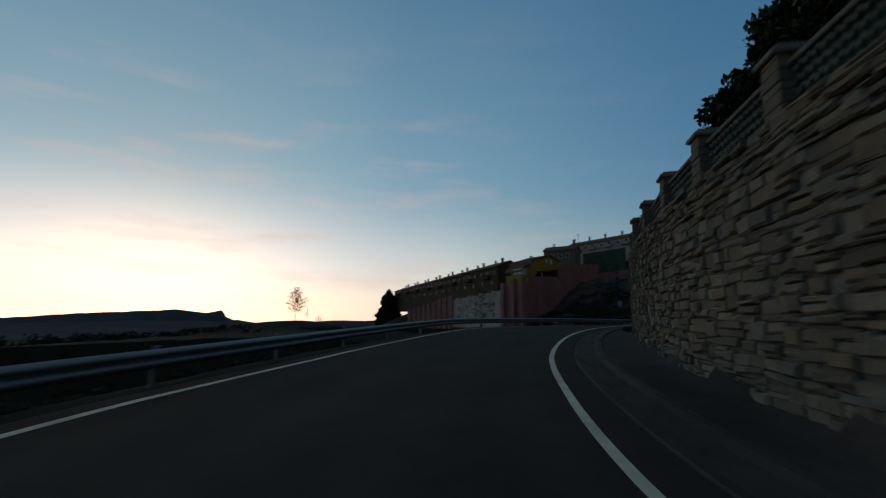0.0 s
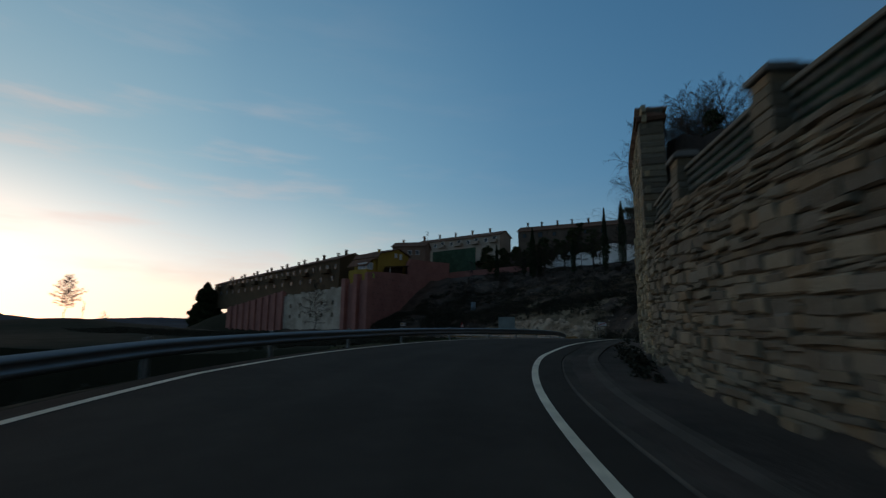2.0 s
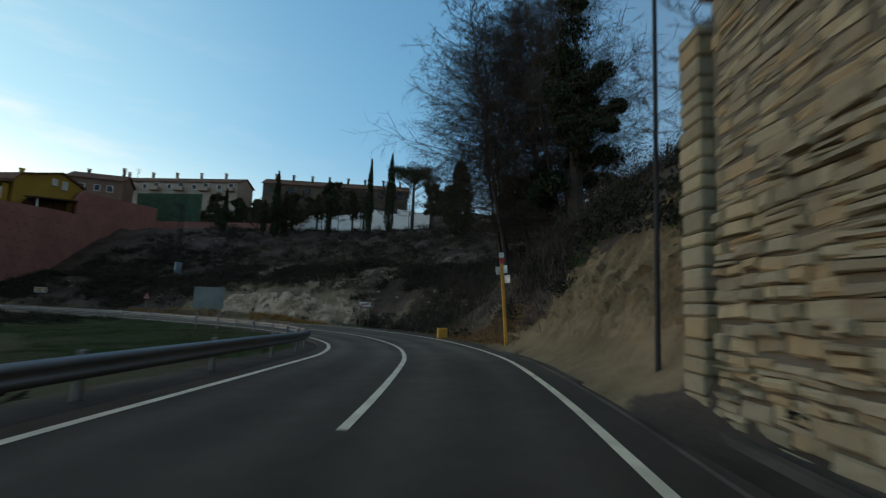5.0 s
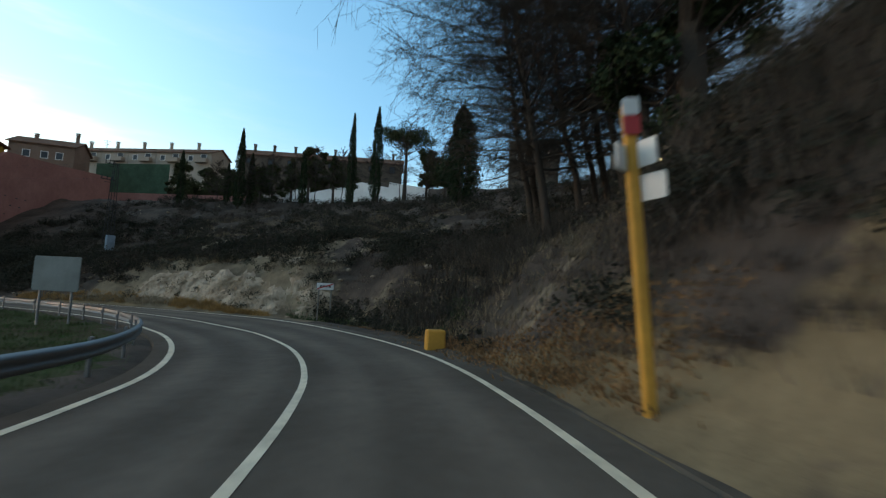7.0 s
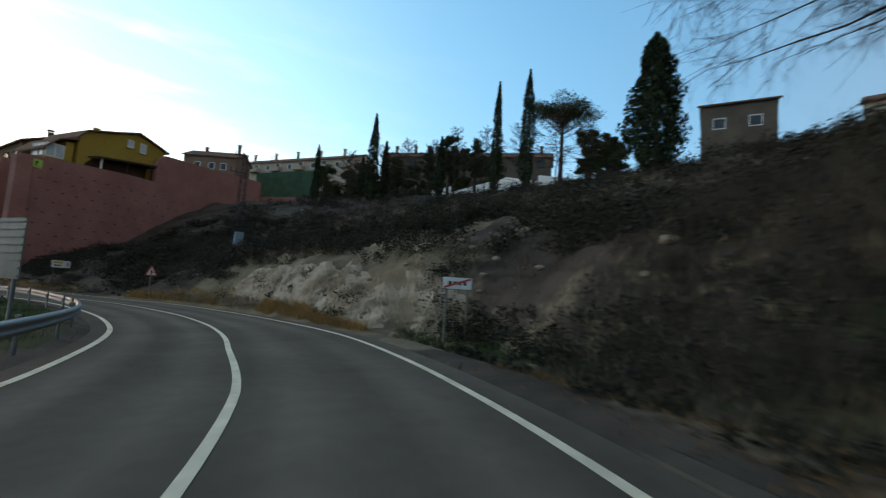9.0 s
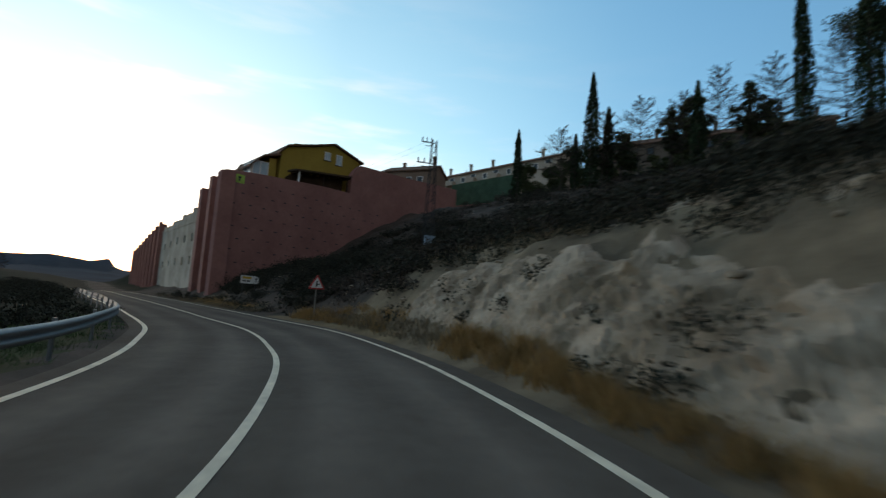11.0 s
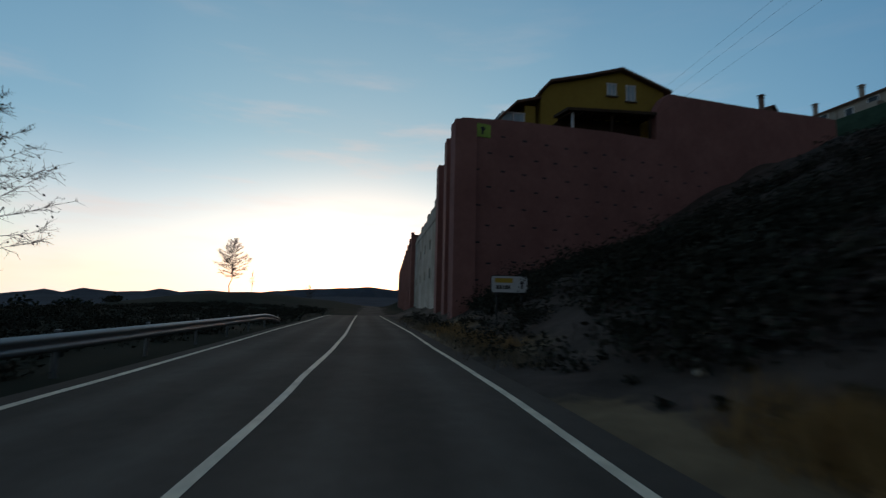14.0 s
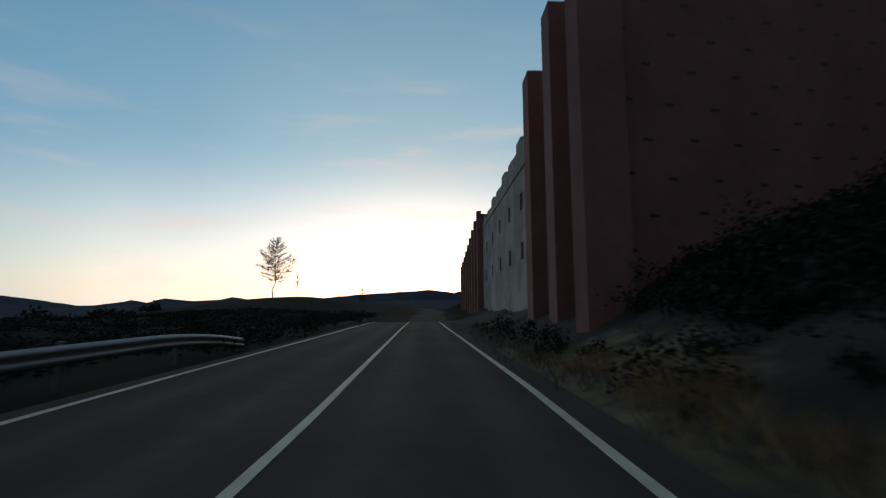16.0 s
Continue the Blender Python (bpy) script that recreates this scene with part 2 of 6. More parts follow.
M_YPAINT = material("yellow_paint", (0.62, 0.31, 0.06), 0.6, 5, 0.25, 60, 0.1, second=(0.5, 0.25, 0.05), mix_scale=1.5)
M_SIGNW = material("sign_white", (0.72, 0.72, 0.7), 0.4, 3, 0.1, 30, 0.02)
M_SIGNR = material("sign_red", (0.5, 0.03, 0.03), 0.4, 3, 0.1, 30, 0.02)
M_SIGNY = material("sign_yellow", (0.6, 0.38, 0.03), 0.4, 3, 0.1, 30, 0.02)
M_SIGNK = material("sign_black", (0.02, 0.02, 0.02), 0.5, 3, 0.1, 30, 0.02)
M_GREEN = material("green_panel", (0.42, 0.6, 0.12), 0.6, 4, 0.2, 30, 0.05)
M_GUTTER = material("dusty_concrete", (0.105, 0.088, 0.072), 0.95, 3, 0.4, 40, 0.4, second=(0.06, 0.052, 0.043), mix_scale=0.5)
M_CONC = material("concrete", (0.22, 0.205, 0.185), 0.9, 4, 0.3, 50, 0.4, second=(0.15, 0.14, 0.125), mix_scale=0.5)
M_ROCK = material("pale_rock", (0.42, 0.34, 0.26), 0.95, 1.6, 0.55, 12, 1.0, second=(0.2, 0.152, 0.105), mix_scale=0.6)
M_GREYBACK = material("sign_back", (0.17, 0.21, 0.215), 0.6, 3, 0.15, 40, 0.05, metal=0.2)
M_BLUE = material("blue_box", (0.2, 0.27, 0.33), 0.6, 3, 0.15, 40, 0.05)
M_NET = material("green_fence", (0.05, 0.1, 0.06), 0.9, 3, 0.3, 40, 0.2)


# dark earth, pale cut rock and tan bank blended by the ground's own layers
M_HILL = material("hillside", (0.085, 0.066, 0.055), 0.95, 1.2, 0.5, 9, 0.8, second=(0.042, 0.035, 0.029), mix_scale=0.35)
hn, hl = M_HILL.node_tree.nodes, M_HILL.node_tree.links
h_hsv = next(n for n in hn if n.bl_idname == "ShaderNodeHueSaturation")
h_col = h_hsv.inputs["Color"].links[0].from_socket
h_patch = h_col.node.inputs["Factor"].links[0].from_socket
h_fine = hn.new("ShaderNodeTexNoise")
h_fine.inputs["Scale"].default_value, h_fine.inputs["Detail"].default_value = 2.5, 6
hl.new(hn.new("ShaderNodeTexCoord").outputs["Object"], h_fine.inputs["Vector"])
for layer, one, two in (("cut", (0.22, 0.175, 0.12), (0.1, 0.08, 0.056)), ("tan", (0.21, 0.158, 0.094), (0.115, 0.086, 0.052))):
    h_two = hn.new("ShaderNodeMix")
    h_two.data_type = "RGBA"
    h_two.inputs["A"].default_value, h_two.inputs["B"].default_value = (*one, 1), (*two, 1)
    hl.new(h_patch, h_two.inputs["Factor"])
    h_attr = hn.new("ShaderNodeAttribute")
    h_attr.attribute_name = layer
    h_sum = hn.new("ShaderNodeMath")
    hl.new(h_attr.outputs["Fac"], h_sum.inputs[0])
    hl.new(h_fine.outputs["Fac"], h_sum.inputs[1])
    h_edge = hn.new("ShaderNodeMapRange")
    h_edge.interpolation_type = "SMOOTHSTEP"
    h_edge.inputs["From Min"].default_value, h_edge.inputs["From Max"].default_value = 0.8, 1.2
    hl.new(h_sum.outputs[0], h_edge.inputs["Value"])
    h_mix = hn.new("ShaderNodeMix")
    h_mix.data_type = "RGBA"
    hl.new(h_edge.outputs["Result"], h_mix.inputs["Factor"])
    hl.new(h_col, h_mix.inputs["A"])
    hl.new(h_two.outputs["Result"], h_mix.inputs["B"])
    h_col = h_mix.outputs["Result"]
hl.new(h_col, h_hsv.inputs["Color"])

# ---- mesh helpers ----
def obj(name, verts, faces, mat, parent=None, label="", smooth=False):
    me = bpy.data.meshes.new(name)
    me.from_pydata(verts, [], faces)
    if isinstance(mat, (list, tuple)):
        for m in mat:
            me.materials.append(m)
    else:
        me.materials.append(mat)
    if smooth:
        me.polygons.foreach_set("use_smooth", [True] * len(me.polygons))
    me.update()
    ob = new(name, me)
    if parent is not None:
        ob.parent = parent
    if label:
        ob["label"] = label
    return ob


def part(name, bm, mat, parent=None, label="", smooth=False):
    me = bpy.data.meshes.new(name)
    bmesh.ops.recalc_face_normals(bm, faces=bm.faces)
    bm.to_mesh(me)
    bm.free()
    me.materials.append(mat)
    if smooth:
        me.polygons.foreach_set("use_smooth", [True] * len(me.polygons))
    ob = new(name, me)
    if parent is not None:
        ob.parent = parent
    if label:
        ob["label"] = label
    return ob


def box(bm, cx, cy, cz, sx, sy, sz, m=None, bevel=0.0):
    r = bmesh.ops.create_cube(bm, size=1.0, matrix=(m or Matrix.Identity(4)) @ Matrix.Translation((cx, cy, cz)) @ Matrix.Diagonal((sx, sy, sz, 1)))
    if bevel:
        vs = set(r["verts"])
        es = [e for e in bm.edges if e.verts[0] in vs and e.verts[1] in vs]
        bmesh.ops.bevel(bm, geom=es, offset=bevel, segments=1, affect="EDGES")
    return r["verts"]


def tube(bm, p, q, r1, r2=None, n=8):
    p, q = Vector(p), Vector(q)
    d = q - p
    m = Matrix.Translation((p + q) / 2) @ d.to_track_quat("Z", "Y").to_matrix().to_4x4()
    bmesh.ops.create_cone(bm, cap_ends=True, segments=n, radius1=r1, radius2=r1 if r2 is None else r2, depth=d.length, matrix=m)


def empty(name, x=0, y=0, z=0, rz=0, label="", category="", group="", kind=""):
    e = new(name)
    e.matrix_world = pose(x, y, z, 0, 0, rz)
    e.empty_display_size = 0.2
    return tagged(e, label, category, group, kind)

# asphalt's worn wheel tracks and painted light level, from the road's own lane layer
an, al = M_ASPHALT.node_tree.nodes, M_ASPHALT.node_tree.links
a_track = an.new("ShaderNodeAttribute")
a_track.attribute_name = "wear_light"
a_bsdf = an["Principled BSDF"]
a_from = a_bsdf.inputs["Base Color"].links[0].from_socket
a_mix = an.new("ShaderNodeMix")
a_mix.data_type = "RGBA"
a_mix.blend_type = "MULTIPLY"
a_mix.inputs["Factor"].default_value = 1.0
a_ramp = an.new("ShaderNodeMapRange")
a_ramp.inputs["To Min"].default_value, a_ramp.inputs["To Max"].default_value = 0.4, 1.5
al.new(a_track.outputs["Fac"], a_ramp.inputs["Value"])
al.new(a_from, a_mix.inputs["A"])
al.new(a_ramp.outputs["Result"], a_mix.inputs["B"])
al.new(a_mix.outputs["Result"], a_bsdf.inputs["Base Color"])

# ---- the road's line: stations along the drive, with height and bank ----
COURSE = [(0.0, 0.0, 0.0, 1.29, 0.12, 9.41, 0.13)] + ROWS[1:]


def hermite(t):
    k = min(max(sum(1 for r in COURSE if r[0] <= t) - 1, 0), len(COURSE) - 2)
    a, b = np.array(COURSE[k]), np.array(COURSE[k + 1])
    p = np.array(COURSE[max(k - 1, 0)])
    q = np.array(COURSE[min(k + 2, len(COURSE) - 1)])
    u = (t - a[0]) / 0.5
    m0, m1 = (b - p) / (1 if k else 0.5) * 0.5, (q - a) / (1 if k + 2 < len(COURSE) else 0.5) * 0.5
    return (2 * u**3 - 3 * u**2 + 1) * a + (u**3 - 2 * u**2 + u) * m0 + (-2 * u**3 + 3 * u**2) * b + (u**3 - u**2) * m1


samples = np.array([hermite(t) for t in np.linspace(0, 16, 321)])
line = samples[:, 1:3]
head0 = line[6] - line[0]
head0 /= np.linalg.norm(head0)
head1 = np.array((-math.sin(radians(32.0)), math.cos(radians(32.0))))
back_turn = [head0 @ np.array(((math.cos(a), -math.sin(a)), (math.sin(a), math.cos(a)))) for a in np.linspace(0, -0.5, 120)]
back = [line[0]]
for h in back_turn:
    back.append(back[-1] - h * 0.5)
ahead = line[-1] + head1 * np.arange(0.5, 420, 0.5)[:, None]
CENTRE = np.concatenate([np.array(back[:0:-1]), line, ahead])
STATION = np.concatenate([[0], np.cumsum(np.linalg.norm(np.diff(CENTRE, axis=0), axis=1))])
STATION -= STATION[120]
TANGENT = np.gradient(CENTRE, axis=0)
TANGENT /= np.linalg.norm(TANGENT, axis=1)[:, None]
cam_s = STATION[120:441]
ROAD_Z = np.interp(STATION, cam_s, samples[:, 3] - 1.3)
ROAD_Z = np.where(STATION < 0, 0.0 + STATION * 0.035, ROAD_Z)
ROAD_Z = np.where(STATION > 148, ROAD_Z[-1] - 0.00045 * (STATION - 148) ** 2, ROAD_Z)
ROAD_Z = np.where(STATION > 200, np.interp(STATION, [200, 300, 600], [ROAD_Z[-1] * 0 - 0.5, -4.0, -8.0]), ROAD_Z)
kern = np.hanning(25) / np.hanning(25).sum()
ROAD_Z = np.convolve(np.pad(ROAD_Z, 12, mode="edge"), kern, mode="valid")
BANK = np.tan(np.radians(np.interp(STATION, [-20, 0, 15, 26, 34, 51, 60, 78, 88, 100, 112, 130], [-1.2, -1.2, -1.0, -1.6, -0.2, 1.0, 1.6, 2.4, 1.2, 0.5, -0.3, 0.0])))
OFF_R = np.interp(STATION, [0, 8, 14, 20, 28, 32, 36, 42, 56, 66, 74, 82, 92, 97, 102, 108, 114, 120, 128, 140, 150], [1.62, 1.44, 1.36, 1.31, 1.17, 1.12, 1.28, 1.57, 1.8, 2.05, 1.97, 2.08, 2.12, 2.12, 1.95, 1.84, 1.68, 1.64, 1.7, 1.55, 1.4])
OFF_C = np.interp(STATION, [50, 64, 69, 74, 79, 84, 88, 93, 97, 100, 104, 108, 114, 119, 126], [-1.1, -1.12, -1.0, -1.02, -1.22, -1.2, -1.08, -0.96, -1.0, -1.18, -1.36, -1.5, -1.6, -1.44, -1.32])
OFF_L = np.interp(STATION, [4, 7, 12, 18, 26, 34, 38, 44, 56, 62, 68, 76, 86, 95, 100, 106, 112, 118, 130, 145], [-4.22, -4.34, -4.12, -4.25, -4.65, -4.68, -4.42, -3.85, -3.62, -3.88, -3.93, -3.85, -3.98, -4.05, -4.27, -4.45, -4.65, -4.7, -4.75, -4.5])


def at(s, d, z=0.0):
    """World point at station s, d metres right of the drive, z above the road."""
    x, y = np.interp(s, STATION, CENTRE[:, 0]), np.interp(s, STATION, CENTRE[:, 1])
    tx, ty = np.interp(s, STATION, TANGENT[:, 0]), np.interp(s, STATION, TANGENT[:, 1])
    return Vector((x + ty * d, y - tx * d, np.interp(s, STATION, ROAD_Z) + d * np.interp(s, STATION, BANK) * (1 if abs(d) < 6 else 6 / abs(d)) + z))


def heading(s):
    """Turn about z that lays +y along the road at station s."""
    return math.degrees(math.atan2(-np.interp(s, STATION, TANGENT[:, 0]), np.interp(s, STATION, TANGENT[:, 1])))


def nearest(px, py):
    """Station and offset of many points."""
    s, d = np.empty(len(px)), np.empty(len(px))
    keep = slice(0, len(CENTRE), 2)
    C, T, S = CENTRE[keep], TANGENT[keep], STATION[keep]
    for i in range(0, len(px), 4000):
        p = np.stack([px[i:i + 4000], py[i:i + 4000]], 1)
        j = np.argmin(((p[:, None] - C[None]) ** 2).sum(2), 1)
        v = p - C[j]
        s[i:i + 4000] = S[j] + (v * T[j]).sum(1)
        d[i:i + 4000] = v[:, 0] * T[j, 1] - v[:, 1] * T[j, 0]
        far = np.hypot(v[:, 0], v[:, 1])
        d[i:i + 4000] = np.sign(d[i:i + 4000]) * np.maximum(far, abs(d[i:i + 4000]))
    return s, d


WALL_S0, WALL_STEP, WALL_END = -40.0, 31.6, 47.0


def wall_off(s):
    return np.interp(s, [0, 5, 15, 23, 33, 41, 47], [4.2, 4.1, 4.2, 3.9, 3.85, 3.5, 3.2])


def low_top(s):
    return np.interp(s, [-40, 0, 5, 20, 32], [2.9, 4.0, 4.1, 4.4, 4.55])


def high_top(s):
    return np.interp(s, [31, 38, 42, 47.5], [8.0, 7.95, 7.75, 7.05])


def rough(x, y, scale, seed=0.0, octaves=4):
    return np.array([noise.fractal((a * scale + seed, b * scale - seed, seed), 0.9, 2.0, octaves) for a, b in zip(x, y)])


def ground_height(px, py):
    px, py = np.asarray(px, float), np.asarray(py, float)
    s, d = nearest(px, py)
    rz, bank = np.interp(s, STATION, ROAD_Z), np.interp(s, STATION, BANK)
    off_r, off_l = np.interp(s, STATION, OFF_R), np.interp(s, STATION, OFF_L)
    rzb = rz + np.clip(d, -6, 6) * bank
    # cut slopes to the right
    tab_d = np.array([2.4, 3.4, 4.2, 5.6, 8, 12, 18, 24, 33, 45, 60, 72, 80, 130, 400])
    wall_p = np.array([0, 0, 0, 0, 0, 0, 0.5, 1.5, 3, 5, 8, 11, 14, 20, 30.0])
    bank_p = np.array([0, 0.25, 1.4, 3.0, 4.1, 5.1, 7.0, 9.2, 12.0, 16.5, 20.5, 23, 26, 32, 40.0])
    rock_p = np.array([0, 0.15, 1.0, 2.7, 3.9, 5.6, 7.8, 10.1, 13.2, 16.0, 18.6, 21.0, 26, 32, 40.0])
    steep_p = np.array([0, 0.4, 1.7, 4.0, 6.7, 8.2, 9.8, 11.0, 13.0, 16.5, 20.5, 23, 26, 32, 40.0])
    mound_p = np.array([0, 0.05, 0.35, 1.1, 2.4, 3.7, 5.7, 9.4, 13.9, 16.0, 17.8, 20.5, 28.5, 33, 40.0])
    flat_p = np.array([0, 0, 0.1, 0.3, 2.5, 5, 8, 10, 14, 18, 21, 25, 28.5, 31, 36.0])
    toe = d - np.interp(s, [57, 64, 70, 75, 82, 86, 90], [0, 0.5, 1.7, 3.0, 3.0, 0.8, 0]) * np.clip((30 - d) / 15, 0, 1)
    wb = np.interp(toe, tab_d, bank_p)
    ws = np.interp(d, tab_d, steep_p)
    wr = np.interp(toe, tab_d, rock_p)
    wm = np.interp(d, tab_d, mound_p)
    wf = np.interp(d, tab_d, flat_p)

    def blend(a, b, s0, s1):
        u = np.clip((s - s0) / (s1 - s0), 0, 1)
        u = u * u * (3 - 2 * u)
        return a * (1 - u) + b * u

    right = blend(blend(blend(blend(ws, wb, 58, 67), wr, 63, 74), wm, 98, 112), wf, 150, 190)
    right = blend(right, right * 0.12, 218, 240)
    right = right - 0.5 * np.exp(-((s - 78.5) / 5.5) ** 4) * np.exp(-((d - 5.7) / 1.7) ** 4)
    top = np.where(s < WALL_STEP, low_top(s) - 0.55, high_top(s) - 0.7)
    behind = np.clip((d - wall_off(s) - 0.25) / 0.5, 0, 1)
    hold = rz * 0 + np.interp(d, tab_d, wall_p)
    wallz = rzb * (1 - behind) + (top + hold) * behind
    right = rzb + right
    u = np.clip((s - WALL_END + 0.6) / 1.2, 0, 1)
    right = wallz * (1 - u) + right * u
    # falling ground to the left
    e = np.maximum(-d - 5.2, 0)
    drop = np.interp(e, [0, 3, 12, 40, 120, 400], [0, -0.8, -3.2, -8, -14, -16])
    field = np.interp(e, [0, 1.5, 10, 25, 60, 140, 400], [0, -0.12, -0.5, -1.0, -2.5, -7, -14])
    left = rzb + blend(blend(drop, field, 44, 58), np.interp(e, [0, 2, 8, 20, 60, 200, 400], [0, 0.0, -0.3, 0.3, -1.0, -9, -14]), 104, 125)
    z = np.where(d > 0, right, left)
    inside = np.clip((d - off_l + 0.75) / 0.3, 0, 1) * np.clip((off_r + 0.75 - d) / 0.3, 0, 1)
    z = z - 0.14 * inside
    # knoll with the lone trees, far hills
    z = z + 5.2 * np.exp(-(((px + 58) / 38) ** 2 + ((py - 180) / 30) ** 2))
    cx, cy = px - 20, py - 60
    r = np.hypot(cx, cy)
    az = np.degrees(np.arctan2(-cx, cy))
    rise = np.interp(az, [-180, -60, 0, 7, 14, 20, 22.5, 24.5, 28, 31, 37, 44, 47.5, 50.1, 52.2, 53.3, 55.6, 58.4, 59.9, 61.2, 62, 64, 65.5, 69, 73, 80, 100, 180], [1.2, 1.2, 0.9, 0.8, 0.9, 0.7, 0.9, 1.75, 1.7, 1.95, 1.5, 0.85, 1.07, 0.8, 1.09, 0.8, 0.65, 0.92, 0.48, 0.75, 0.56, 0.24, 0.14, 0.8, 1.4, 1.2, 1.2, 1.2])
    crest = 0.55 * 1750 * np.tan(np.radians(rise))
    hill = np.clip((r - 700) / 1100, 0, 1)
    hill = hill * hill * (3 - 2 * hill) * (1 - np.clip((r - 2100) / 900, 0, 1) * 0.6)
    z = z * (1 - np.clip((r - 350) / 500, 0, 1)) + (crest + 14) * hill - 14 * np.clip((r - 350) / 500, 0, 1)
    return z, s, d


core_x, core_y = np.arange(-14, 66, 0.6), np.arange(-10, 150, 0.6)


def spread(c):
    lo, hi, step = [c[0]], [c[-1]], 0.6
    while hi[-1] < 3200:
        step *= 1.09
        hi.append(hi[-1] + step)
        lo.append(lo[-1] - step)
    return np.array(lo[:0:-1] + list(c) + hi[1:])


gx, gy = spread(core_x), spread(core_y)
GX, GY = np.meshgrid(gx, gy)
fx, fy = GX.ravel(), GY.ravel()
gz, gs, gd = ground_height(fx, fy)
loose = np.where(gd > 0, np.clip((gd - 3.4 - 2.2 * np.exp(-((gs - 79) / 6.5) ** 4)) / 3, 0, 1), np.clip((-gd - 5.5) / 6, 0, 1) * 0.35)
loose = np.where((gd > 0) & (gs < WALL_END), loose * 0.3 * (gd > 6), loose)
near = (np.abs(fx - 26) < 130) & (np.abs(fy - 80) < 170)
bumps = np.zeros(len(fx))
bumps[near] = rough(fx[near], fy[near], 0.22, 4.0, 5) * 0.5 + rough(fx[near], fy[near], 1.1, 9.0, 3) * 0.16
rocky = np.exp(-((gs - 83) / 13.0) ** 4) * np.exp(-((gd - 5.0) / 2.6) ** 2)
bumps[near] += (rocky * 1.0)[near] * rough(fx[near], fy[near], 0.7, 2.0, 4)
gz = gz + bumps * loose
nx, ny = len(gx), len(gy)
idx = np.arange(nx * ny).reshape(ny, nx)
quads = np.stack([idx[:-1, :-1], idx[:-1, 1:], idx[1:, 1:], idx[1:, :-1]], -1).reshape(-1, 4)
ground_mesh = bpy.data.meshes.new("ground")
ground_mesh.from_pydata(np.stack([fx, fy, gz], 1).tolist(), [], quads.tolist())
ground_mesh.polygons.foreach_set("use_smooth", [True] * len(ground_mesh.polygons))
tagged(new("ground", ground_mesh), "dry scrubby hillside and dark valley ground", "ground", kind="structure")
for m in (M_HILL, M_FIELD, M_FARLAND, M_MOUNTAIN_HAZE):
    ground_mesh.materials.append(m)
quad_c = quads[:, 0]
qs, qd, qx, qy = gs[quad_c], gd[quad_c], fx[quad_c], fy[quad_c]
wob = np.zeros(len(qx))
qn = near[quad_c]
wob[qn] = rough(qx[qn], qy[qn], 0.3, 6.0, 4)
qr = np.hypot(qx - 20, qy - 60)
slot_of = np.zeros(len(qx), int)
slot_of[(qd < -5.4 + 0.4 * wob) & (qs > 40) & (qs < 104)] = 1
slot_of[(qd < -3) & ((qs <= 40) | (qs >= 104)) | (qd < -26 + 5 * wob)] = 2
slot_of[(qs > 165) & (np.abs(qd) > 2)] = 2
slot_of[qr > 330] = 2
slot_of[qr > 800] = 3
ground_mesh.polygons.foreach_set("material_index", slot_of)
GRID_Z = gz.reshape(ny, nx)


def over(x, a, width):
    """0 below a, 1 above it, soft over the width."""
    return np.clip((x - a) / width + 0.5, 0, 1)


vw = np.zeros(len(fx))
vw[near] = rough(fx[near], fy[near], 0.3, 6.0, 4)
hillside = (gd > 0) & ((gs > 48) | (gd > 5))
tan_layer = np.maximum.reduce([
    over(gs, 96, 2) * over(-gs, -112, 2) * over(-gd, -3.4, 0.8),
    over(gs, 47, 1) * over(-gs + 5 * vw, -59, 3) * over(-gd - 3 * vw, -5.2, 1.2),
    over(gs, 57, 2) * over(-gs, -66, 4) * over(-gd - 2.5 * vw, -4.2, 1.4),
    # headlight warmth on the verge put into the ground as tan
    0.6 * over(gs - 3 * vw, 117, 4) * over(-gs, -137, 4) * over(-gd - 2 * vw, -4.8, 2.0)])
cut_layer = np.maximum.reduce([
    over(gs - 4 * vw, 84, 4) * over(-gs + 4 * vw, -103, 5) * over(-gd - 9 * vw, -14, 5),
    # half-strength cut colour paints the bank as if lit by headlights
    0.5 * over(gs, 62, 3) * over(-gs, -78, 3) * over(gd, 3.4, 0.6) * over(-gd - 6 * vw, -5.5, 3),
    over(gs, 78, 2) * over(-gs, -88, 2) * over(-gd + 2 * vw, -7.5, 2)])
ground_mesh.attributes.new("tan", "FLOAT", "POINT").data.foreach_set("value", (tan_layer * hillside).astype(np.float32))
ground_mesh.attributes.new("cut", "FLOAT", "POINT").data.foreach_set("value", (cut_layer * hillside).astype(np.float32))


def on_ground(x, y):
    i = int(np.clip(np.searchsorted(gx, x) - 1, 0, nx - 2))
    j = int(np.clip(np.searchsorted(gy, y) - 1, 0, ny - 2))
    u, v = (x - gx[i]) / (gx[i + 1] - gx[i]), (y - gy[j]) / (gy[j + 1] - gy[j])
    return float((GRID_Z[j, i] * (1 - u) + GRID_Z[j, i + 1] * u) * (1 - v) + (GRID_Z[j + 1, i] * (1 - u) + GRID_Z[j + 1, i + 1] * u) * v)


# far ridge behind the valley: azimuth and rise as seen from the bend, with a broken crest
ridge_v, ridge_f = [], []
ridge_az = np.arange(-30, 130, 0.2)
